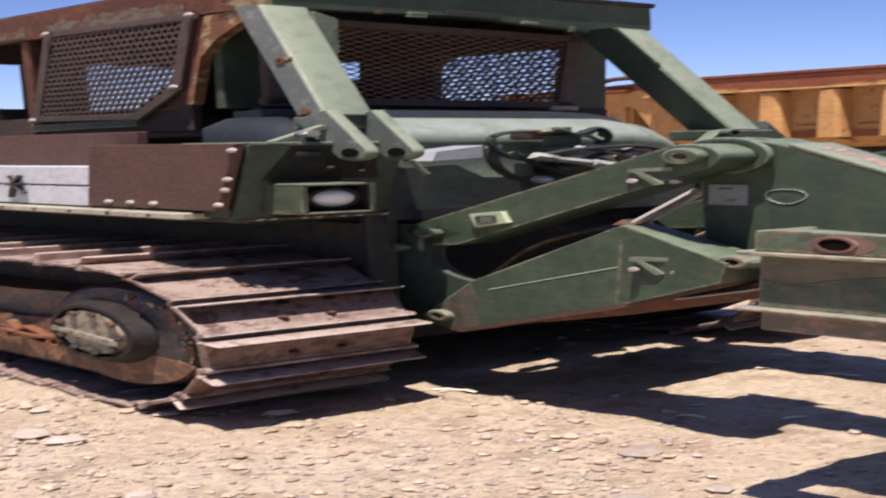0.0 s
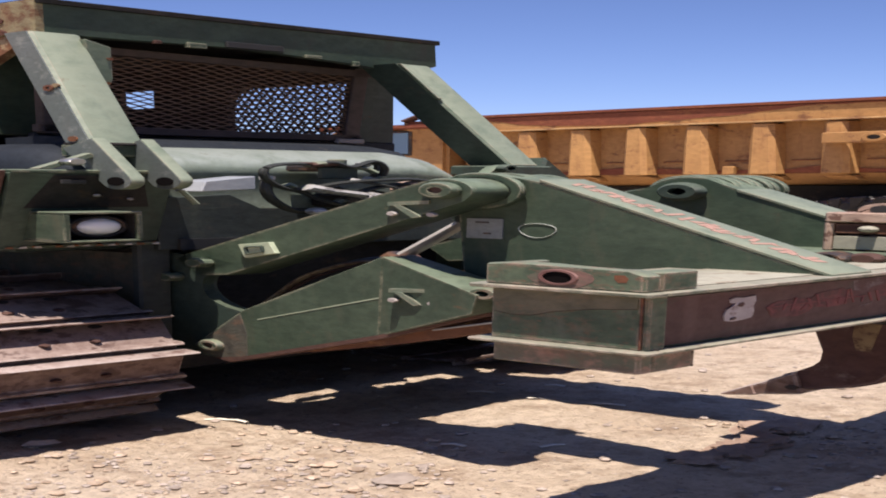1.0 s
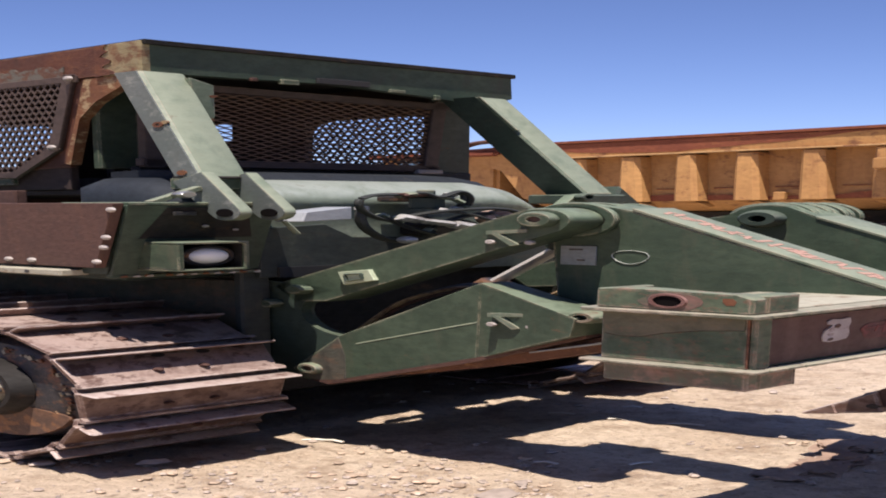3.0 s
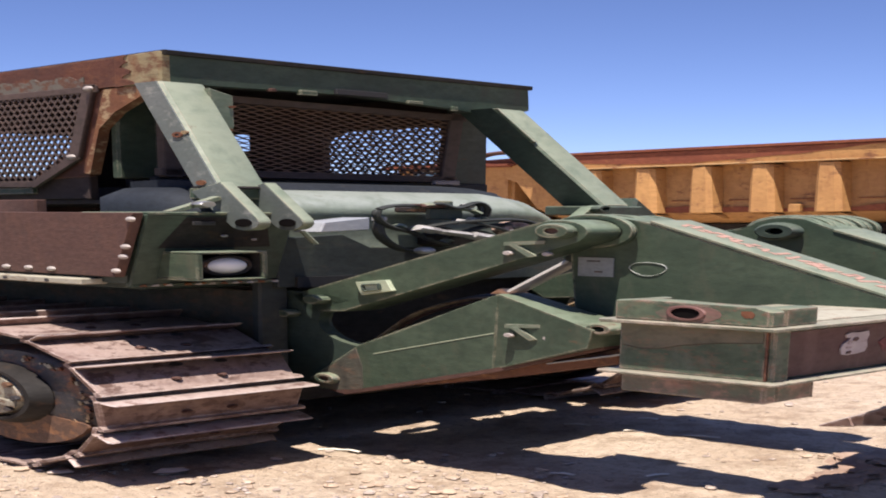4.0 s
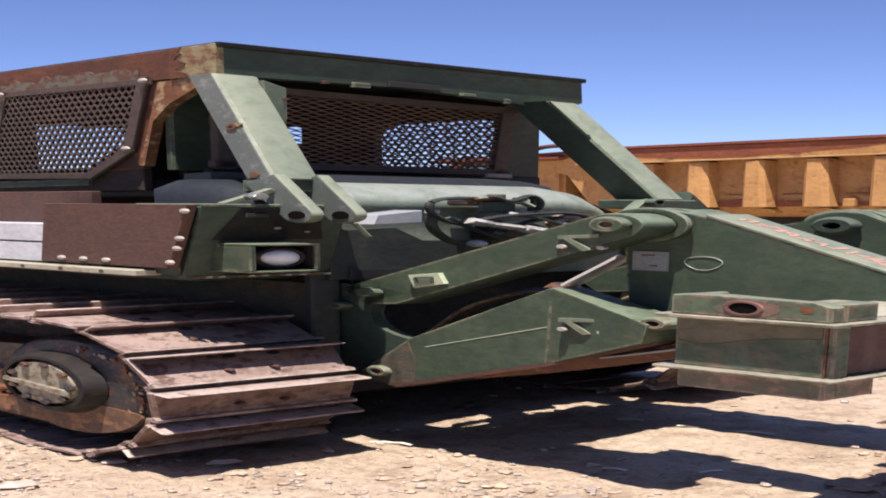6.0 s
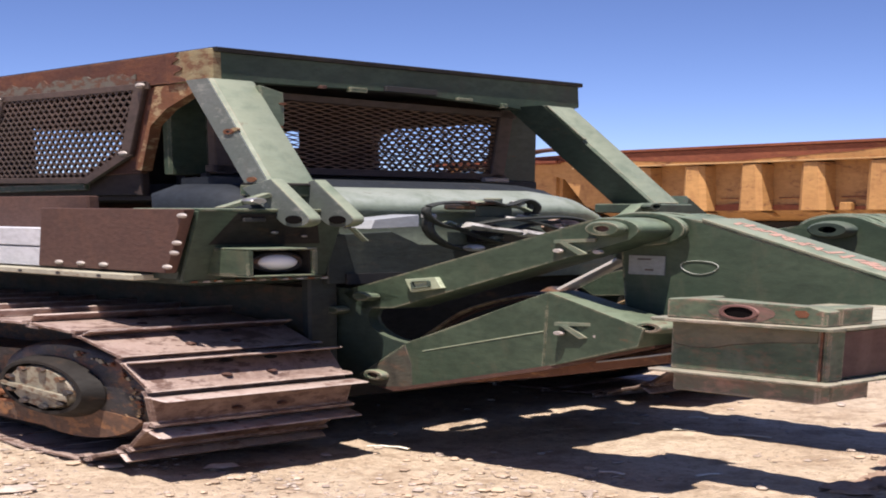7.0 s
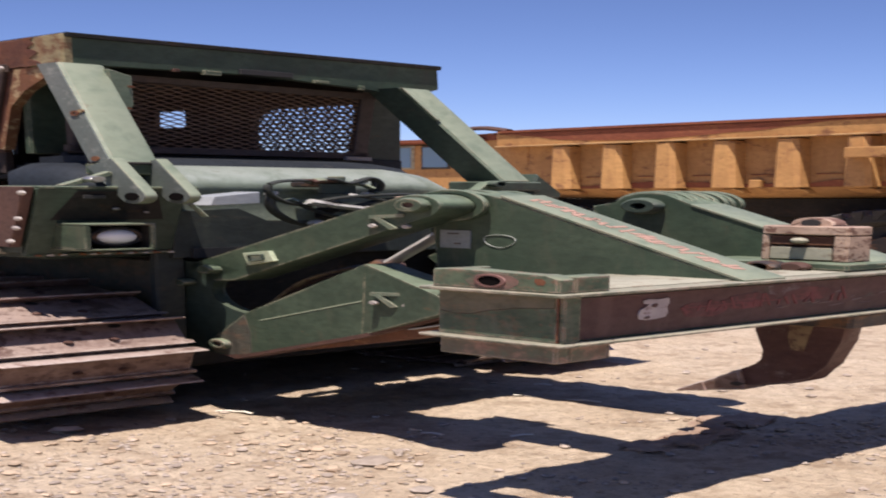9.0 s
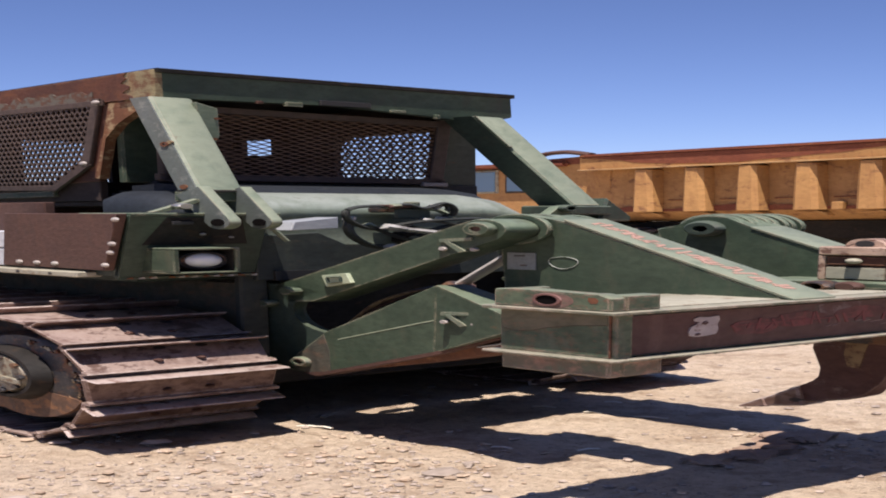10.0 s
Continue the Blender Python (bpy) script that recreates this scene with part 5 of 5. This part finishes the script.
part("tooth_cap", hull(bm_(), [(3.83, -2.18, 0.885), (3.97, -2.18, 0.885), (4.0, -2.46, 0.985), (3.79, -2.46, 0.985)], [(3.83, -2.18, 0.92), (3.97, -2.18, 0.92), (4.0, -2.42, 1.20), (3.79, -2.42, 1.20)], 0.015), GROUSER, shank, "scoured pale tooth cap")
part("tooth_pin", cyl(bm_(), (3.74, -2.72, 1.24), (4.07, -2.72, 1.24), 0.045, seg=10), STEELDARK, shank)
part("shank_scar", prism(bm_(), [(-3.06, 2.72), (-3.05, 2.3), (-3.08, 2.06), (-3.17, 2.04), (-3.20, 2.36), (-3.24, 2.72)], "x", 3.792, 3.80, 0), OLDTAN, shank, "patch of old yellow paint")

# hydraulic valve and hoses on the tank
valve = part("control_valve", box(bm_(), 2.98, 3.36, 0.66, 0.98, 5.30, 5.44, 0.03), STEELDARK, dozer, "hydraulic valve with black hoses")
HOSES = (((2.95, 0.70, 4.86), (2.68, 0.62, 4.93), (2.51, 0.60, 5.11), (2.48, 0.60, 5.32), (2.59, 0.60, 5.43), (2.81, 0.62, 5.46), (3.00, 0.68, 5.44)),
         ((2.56, 0.66, 5.20), (2.53, 0.64, 4.90), (2.60, 0.64, 4.66), (2.82, 0.68, 4.44), (3.1, 0.72, 4.40)),
         ((2.96, 0.64, 5.46), (3.10, 0.60, 5.50), (3.28, 0.60, 5.41), (3.50, 0.60, 5.54), (3.61, 0.60, 5.38), (3.59, 0.64, 5.12)),
         ((3.40, 0.66, 5.46), (3.55, 0.62, 5.47), (3.53, 0.62, 5.24), (3.50, 0.66, 5.10)),
         ((2.85, 0.62, 4.91), (3.16, 0.56, 5.06), (3.53, 0.56, 5.12), (3.84, 0.58, 5.14), (4.11, 0.60, 5.07), (4.28, 0.62, 4.84)),
         ((3.05, 0.62, 5.02), (3.29, 0.60, 4.84), (3.53, 0.58, 4.96), (3.80, 0.60, 5.02), (4.0, 0.66, 4.92)),
         ((2.72, 0.66, 5.02), (2.95, 0.62, 4.74), (3.2, 0.60, 4.56), (3.5, 0.62, 4.46), (3.85, 0.70, 4.42)),
         ((3.25, 0.60, 5.12), (3.6, 0.54, 4.98), (3.85, 0.56, 4.80), (4.1, 0.62, 4.62)),
         ((3.2, 0.66, 4.60), (3.36, 0.60, 4.86), (3.62, 0.60, 4.80), (3.75, 0.64, 4.58)))
for k, pts_ in enumerate(HOSES):
    hose_ = part("hose", tube(bm_(), curve(pts_), (0.036, 0.046, 0.036, 0.028)[k % 4], 8), HOSE, valve)
    for q0, q1 in ((pts_[0], pts_[1]), (pts_[-1], pts_[-2])):
        a_, b_ = Vector(q0), Vector(q1)
        part("hose_end", cyl(bm_(), a_, a_ + (b_ - a_).normalized() * 0.09, 0.056, seg=8, bev=0.01), FITTING if k % 2 else GREEN_PALE, hose_)
for (p0, p1, r_) in (((2.84, 0.58, 4.96), (3.02, 0.56, 4.88), 0.075), ((3.02, 0.56, 4.88), (3.36, 0.54, 4.78), 0.06), ((3.36, 0.54, 4.78), (3.56, 0.52, 4.70), 0.085), ((3.56, 0.52, 4.70), (3.72, 0.52, 4.66), 0.045)):
    part("hose_fitting", cyl(bm_(), p0, p1, r_, seg=10, bev=0.01), FITTING, valve)
part("valve_spool", cyl(bm_(), (2.92, 0.64, 5.44), (3.16, 0.62, 5.48), 0.055, seg=10, bev=0.01), RUST, valve)
part("valve_cap", cyl(bm_(), (3.20, 0.66, 5.42), (3.20, 0.66, 5.58), 0.07, seg=10, bev=0.02), GREEN_PALE, valve)
part("valve_handle", tube(bm_(), [(3.30, 0.64, 5.42), (3.44, 0.60, 5.36), (3.50, 0.58, 5.28)], 0.04, 7), GREEN_PALE, valve)
part("drain_bolt", dome(bm_(), (2.96, 0.62, 4.43), (-0.3, -1, 0.1), 0.085, 0.09, 12), FITTING, valve)
part("valve_body_low", box(bm_(), 3.22, 3.9, 0.80, 1.0, 4.50, 4.82, 0.05), SHADEOIL, valve)
part("tank_flange", cyl(bm_(), (3.94, 0.70, 4.89), (3.94, 0.56, 4.91), 0.20, seg=22, bev=0.03, hollow=0.07), BONE, valve)
for k in range(3):
    part("flange_rib", box(bm_(), 3.80 + 0.02 * k, 4.06 - 0.03 * k, 0.535, 0.558, 4.80 + 0.075 * k, 4.825 + 0.075 * k, 0.004), (BLACK, FITTING, BLACK)[k], valve)
part("valve_face", box(bm_(), 3.0, 3.38, 0.62, 0.66, 5.14, 5.40, 0.02), GREEN_DARK, valve)
part("valve_top", box(bm_(), 2.80, 3.02, 0.60, 0.72, 5.44, 5.50, 0.015), RUST, valve, "rusty valve cover")

# ---- the haul truck behind ----
def tpart(name, bm, material, parent, label=""):
    """A part of the dump body, tilted nose-down to fit the camera's view."""
    for v in bm.verts:
        v.co.z += 0.028 * (15.0 - v.co.y)
    return part(name, bm, material, parent, label)


truck = thing("haul_truck", (24, 8, 0), "weathered yellow haul truck with a rusty dump body", "truck")
Y0, Y1 = -12.0, 16.3
bm = bm_()
prism(bm, [(22.30, 8.75), (22.16, 5.45), (22.6, 4.85), (23.2, 4.75), (28.0, 4.75), (28.4, 8.75)], "y", Y0, 15.6, 0.03)
body = tpart("dump_body", bm, YELLOW, truck, "ribbed yellow dump body, dented and rust-streaked")
tpart("body_rim", box(bm_(), 21.85, 22.45, Y0, Y1, 8.72, 9.66, 0.05), YELLOW, body)
tpart("body_rim_cap", box(bm_(), 21.80, 22.6, Y0, Y1, 9.66, 9.92, 0.08, 2), YELLOWRUST, body, "rusted rim of the dump body")
tpart("body_rim_lip", box(bm_(), 21.78, 21.86, Y0, Y1, 8.66, 8.76, 0.02), LIPTAN, body)
tpart("body_rim", box(bm_(), 28.0, 28.6, Y0, Y1, 8.72, 9.9, 0.05), YELLOWRUST, body)
ribs = [14.25, 12.75, 11.25, 9.75, 8.20, 6.60, 5.12, 2.3, 0.7, -0.9, -2.5, -4.1, -5.7, -7.3]
for k, y in enumerate(ribs):
    t = 0.03 * math.sin(k * 2.3)
    rib = tpart("body_rib", hull(bm_(), [(21.74 + t, y - 0.40, 5.35), (21.70, y + 0.20, 5.35), (22.3, y + 0.24, 5.35), (22.3, y - 0.46, 5.35)], [(21.82 + t, y - 0.22, 8.66), (21.82, y + 0.28, 8.66), (22.45, y + 0.32, 8.66), (22.45, y - 0.28, 8.66)], 0.10), YELLOW, body)
    tpart("rib_foot", hull(bm_(), [(22.15, y - 0.40, 5.02), (22.15, y + 0.10, 5.02), (22.7, y + 0.2, 5.02), (22.7, y - 0.45, 5.02)], [(21.78, y - 0.4, 5.33), (21.76, y + 0.16, 5.33), (22.7, y + 0.22, 5.33), (22.7, y - 0.42, 5.33)], 0.03), YELLOW, rib)
for ya, yb in zip(ribs[1:], ribs):
    tpart("panel_seam", tube(bm_(), [(22.19, ya + 0.3, 6.3), (22.19, yb - 0.55, 6.3)], 0.03, 5), YELLOWRUST, body)
rnd = random.Random(17)
runs = [(Y0 + 0.35 * k, 9.66 - (0.04 + 0.75 * max(0.0, noise.noise((k * 0.11, 2.0, 0.5)) + 0.22)) - 0.05 * rnd.random()) for k in range(81)]
tpart("rust_run", prism(bm_(), [(Y0, 9.67)] + runs + [(Y0 + 28.0, 9.67)], "x", 21.842, 21.852), YELLOWRUST, body, "rust creeping down the rim")
under = [(Y0 + 0.35 * k, 5.5 + 0.25 + 0.5 * noise.noise((k * 0.3, 7.0, 0.5))) for k in range(79)]
tpart("rust_run", prism(bm_(), [(Y0, 5.46)] + under + [(Y0 + 27.3, 5.46)], "x", 22.135, 22.15), YELLOWRUST, body)
mount = tpart("pivot_plate", box(bm_(), 21.45, 21.75, 4.45, 6.70, 7.22, 7.86, 0.04), YELLOW, body, "yellow pivot plate with a bolt hole")
tpart("pivot_ring", cyl(bm_(), (21.46, 5.60, 7.52), (21.40, 5.60, 7.52), 0.26, seg=18, bev=0.02, hollow=0.14), YELLOW, mount)
tpart("pivot_hole", cyl(bm_(), (21.44, 5.60, 7.52), (21.48, 5.60, 7.52), 0.15, seg=14), BLACK, mount)
for y, z, s in ((9.0, 5.75, 0.14), (3.7, 6.3, 0.14), (3.5, 4.95, 0.30)):
    tpart("body_bracket", box(bm_(), 21.95, 22.7, y - s, y + s, z - 0.35, z + 0.2, 0.05), YELLOW, body)
for y, z in ((4.4, 7.3), (3.9, 7.0), (3.3, 7.35), (4.35, 6.9)):
    tpart("rust_hole", cyl(bm_(), (22.20, y, z), (22.26, y, z), 0.09, seg=8), STEELDARK, body)
# canopy lip at the front of the body
bm = bm_()
prism(bm, [(15.6, 5.2), (16.3, 5.9), (16.9, 8.0), (18.6, 9.2), (18.6, 9.75), (16.3, 9.9), (15.6, 9.9)], "x", 22.3, 28.2, 0.05)
tpart("body_canopy", bm, YELLOW, truck, "yellow front canopy of the dump body")
tpart("canopy_rust", box(bm_(), 22.28, 22.30, 15.7, 18.4, 9.3, 9.78, 0), YELLOWRUST, truck)
tpart("canopy_lump", tube(bm_(), curve([(22.2, 16.2, 9.95), (22.2, 17.0, 10.25), (22.3, 17.9, 10.2), (22.3, 18.5, 9.8)]), 0.16, 8), RUST, truck)
# cab
cab = part("cab", box(bm_(), 22.4, 26.0, 17.2, 21.4, 4.6, 9.1, 0.12, 2), YELLOW, truck, "yellow truck cab with dark windows")
part("cab_roof", box(bm_(), 22.1, 26.4, 17.0, 21.7, 9.1, 9.45, 0.1, 2), YELLOWRUST, cab)
for y0, y1 in ((18.45, 19.35), (19.8, 20.6)):
    w = part("cab_window", box(bm_(), 22.36, 22.42, y0 - 0.1, y1 + 0.1, 7.05, 9.0, 0.03), CREAM if y1 > 20 else STEELDARK, cab)
    part("window_pane", box(bm_(), 22.33, 22.37, y0, y1, 7.2, 8.85, 0.02), GLASS, w)
# chassis and wheels
part("chassis", box(bm_(), 23.3, 27.2, -11.0, 20.0, 2.0, 4.6, 0.05), SHADEOIL, truck)
tpart("body_underframe", box(bm_(), 23.1, 27.4, Y0 + 0.3, 15.2, 3.4, 4.74, 0.05), SHADEOIL, body, "dark frame under the dump body")


def wheel(x0, x1, y, z, r):
    bm = bm_()
    prof = [(x0 + 0.25, r * 0.55), (x0, r * 0.68), (x0 + 0.02, r * 0.88), (x0 + 0.2, r * 0.975), (x1 - 0.2, r * 0.975), (x1 - 0.02, r * 0.88), (x1, r * 0.68), (x1 - 0.25, r * 0.55)]
    seg = 48
    vs = [(px_, y + pr * math.cos(2 * math.pi * k / seg), z + pr * math.sin(2 * math.pi * k / seg)) for px_, pr in prof for k in range(seg)]
    n = len(prof)
    add(bm, vs, [(j * seg + k, j * seg + (k + 1) % seg, ((j + 1) % n) * seg + (k + 1) % seg, ((j + 1) % n) * seg + k) for j in range(n) for k in range(seg)])
    w = part("wheel", bm, RUBBER, truck, "big dusty lugged tyre")
    lugs = 26
    for k in range(lugs):
        a = 2 * math.pi * k / lugs
        da = 2 * math.pi / lugs * 0.30
        for xa, xb, sh in ((x0 + 0.0, (x0 + x1) / 2 + 0.1, 0.0), ((x0 + x1) / 2 - 0.1, x1, 0.5)):
            aa = a + sh * 2 * math.pi / lugs
            P = lambda an, rr, x: (x, y + rr * math.cos(an), z + rr * math.sin(an))
            bm = bm_()
            hull(bm, [P(aa - da, r * 0.93, xa), P(aa - da + 0.05, r * 0.93, xb), P(aa + da + 0.05, r * 0.93, xb), P(aa + da, r * 0.93, xa)], [P(aa - da * 0.8, r * 1.03, xa + 0.06), P(aa - da * 0.8 + 0.05, r * 1.03, xb), P(aa + da * 0.8 + 0.05, r * 1.03, xb), P(aa + da * 0.8, r * 1.03, xa + 0.06)])
            if sh == 0.0:
                hull(bm, [P(aa - da * 0.5 - 0.10, r * 0.74, x0 - 0.02), P(aa - da * 0.5 - 0.10, r * 0.74, x0 + 0.1), P(aa + da * 0.5 - 0.10, r * 0.74, x0 + 0.1), P(aa + da * 0.5 - 0.10, r * 0.74, x0 - 0.02)], [P(aa - da, r * 1.0, x0 - 0.05), P(aa - da, r * 1.0, x0 + 0.1), P(aa + da, r * 1.0, x0 + 0.1), P(aa + da, r * 1.0, x0 - 0.05)])
            part("tread_lug", bm, RUBBER, w)
    part("rim", cyl(bm_(), (x0 + 0.3, y, z), (x1 - 0.3, y, z), r * 0.57, seg=28, bev=0.05), RUBBER, w)
    part("hub", cyl(bm_(), (x0 + 0.05, y, z), (x0 + 0.4, y, z), r * 0.25, seg=18, bev=0.05), STEELDARK, w)


wheel(22.0, 23.6, 5.8, 2.05, 2.16)
wheel(22.0, 23.6, -0.6, 2.05, 2.12)
wheel(22.2, 23.6, 15.0, 2.05, 2.12)
wheel(26.4, 28.0, 5.0, 2.05, 2.12)
wheel(26.4, 28.0, 15.0, 2.05, 2.12)
wheel(26.4, 28.0, -0.6, 2.05, 2.12)

# ---- loose stones, clods and straw on the dirt ----
def pebble(verts, faces, c, r, rnd):
    k = len(verts)
    n = 6
    for h, rr in ((-0.5, 0.55), (0.25, 1.0), (0.75, 0.66)):
        for i in range(n):
            a = 2 * math.pi * (i + 0.3 * rnd.random()) / n
            q = rr * r * rnd.uniform(0.75, 1.15)
            verts.append((c[0] + q * math.cos(a), c[1] + q * math.sin(a), c[2] + h * r * rnd.uniform(0.9, 1.6)))
    for j in range(2):
        for i in range(n):
            faces.append((k + j * n + i, k + j * n + (i + 1) % n, k + (j + 1) * n + (i + 1) % n, k + (j + 1) * n + i))
    faces.append(tuple(k + 2 * n + i for i in range(n)))


def scatter(name, count, lo, hi, label, seed, material, where):
    rnd = random.Random(seed)
    verts, faces = [], []
    for _ in range(count):
        x, y = where(rnd)
        r = lo + (hi - lo) * rnd.random() ** 3
        pebble(verts, faces, (x, y, -0.06 + ground_height(x, y) + r * 0.35), r, rnd)
    me_bm = bm_()
    vv = [me_bm.verts.new(v) for v in verts]
    for f in faces:
        me_bm.faces.new([vv[i] for i in f])
    ob = part(name, me_bm, material, sharp=25)
    tagged(ob, label, "gravel", kind="stuff")


def near_strip(rnd):
    """Laid out to fit the camera's view: in drifts, thicker beside the tracks, thinner beyond x = 1."""
    while True:
        d = rnd.uniform(2.8, 10.0)
        s = rnd.uniform(-0.55, 0.62) * d
        ax, ay = 0.69, 0.72
        x, y = -4.5 + ax * d + ay * s, -7.2 + ay * d - ax * s
        drift = 0.5 + 0.9 * noise.noise((x * 0.45, y * 0.45, 5.5)) + 0.6 * noise.noise((x * 1.6, y * 1.6, 1.5)) - 0.065 * max(0.0, x - 1.0)
        if rnd.random() < drift:
            return x, y


def wide_strip(rnd):
    d = rnd.uniform(6, 24)
    s = rnd.uniform(-0.4, 0.75) * d
    return -4.5 + 0.69 * d + 0.72 * s, -7.2 + 0.72 * d - 0.69 * s


scatter("gravel", 11000, 0.006, 0.034, "small tan and grey gravel scattered over the dirt", 3, STONE, near_strip)
scatter("gravel", 2600, 0.014, 0.060, "crumbled lumps of dry tan earth over the yard", 8, EARTH, near_strip)
scatter("gravel", 1400, 0.01, 0.05, "tan gravel scattered over the dirt", 5, STONE, wide_strip)
rnd = random.Random(12)
for k in range(130):
    x, y = near_strip(rnd)
    verts, faces = [], []
    r = 0.026 + 0.085 * rnd.random() ** 3
    pebble(verts, faces, (0, 0, 0), r, rnd)
    bm = bm_()
    vv = [bm.verts.new((v[0] * 1.3 + x, v[1] * 1.1 + y, v[2] * 0.85 - 0.06 + 0.4 * r + ground_height(x, y))) for v in verts]
    for f in faces:
        bm.faces.new([vv[i] for i in f])
    bm2 = part("stone", bm, STONE, sharp=25)
    tagged(bm2, "loose grey-tan stone lying on the dirt", "stone", "loose stones")

# churned clods where the tooth last dug in
rnd = random.Random(21)
for k in range(9):
    x, y = 3.25 + 0.16 * k + rnd.uniform(-0.1, 0.1), -2.52 + 0.04 * k + rnd.uniform(-0.12, 0.12)
    r = rnd.uniform(0.08, 0.20)
    bm = bm_()
    bmesh.ops.create_icosphere(bm, subdivisions=3, radius=1.0)
    for v in bm.verts:
        n_ = noise.noise(v.co * 1.7 + Vector((k * 3.1, 0, 0))) * 0.5 + noise.noise(v.co * 5 + Vector((0, k, 0))) * 0.22
        v.co = Vector((x, y, -0.03)) + Vector((v.co.x * 1.3, v.co.y, v.co.z * 0.75)) * r * (1 + 1.3 * n_)
    ob = part("dirt_clod", bm, CLOD, sharp=30)
    tagged(ob, "crumbly brown dirt clod on the yard", "dirt clod", "dug-up clods")
# Straw whose bright colour stands in for slivers of sunlight in the shade.
rnd = random.Random(33)
for (x, y, dx, dy) in ((4.22, 0.28, 0.07, -0.21), (4.30, -0.24, 0.03, -0.20), (4.37, -0.76, 0.09, -0.27), (2.46, -1.07, 0.03, -0.17), (2.85, -1.54, 0.16, -0.06), (2.05, 0.75, 0.10, -0.16), (2.12, 0.62, 0.03, -0.20), (4.9, 0.05, 0.05, -0.15)):
    bm = bm_()
    z = -0.035 + ground_height(x, y)
    tube(bm, [(x, y, z), (x + dx * 0.5 + 0.01, y + dy * 0.5, z + 0.025), (x + dx, y + dy, z + 0.012)], 0.017, 5)
    ob = part("straw", bm, STICK)
    tagged(ob, "short straw on shaded dirt, painted bright as slivers of sun", "straw", "bits of straw")
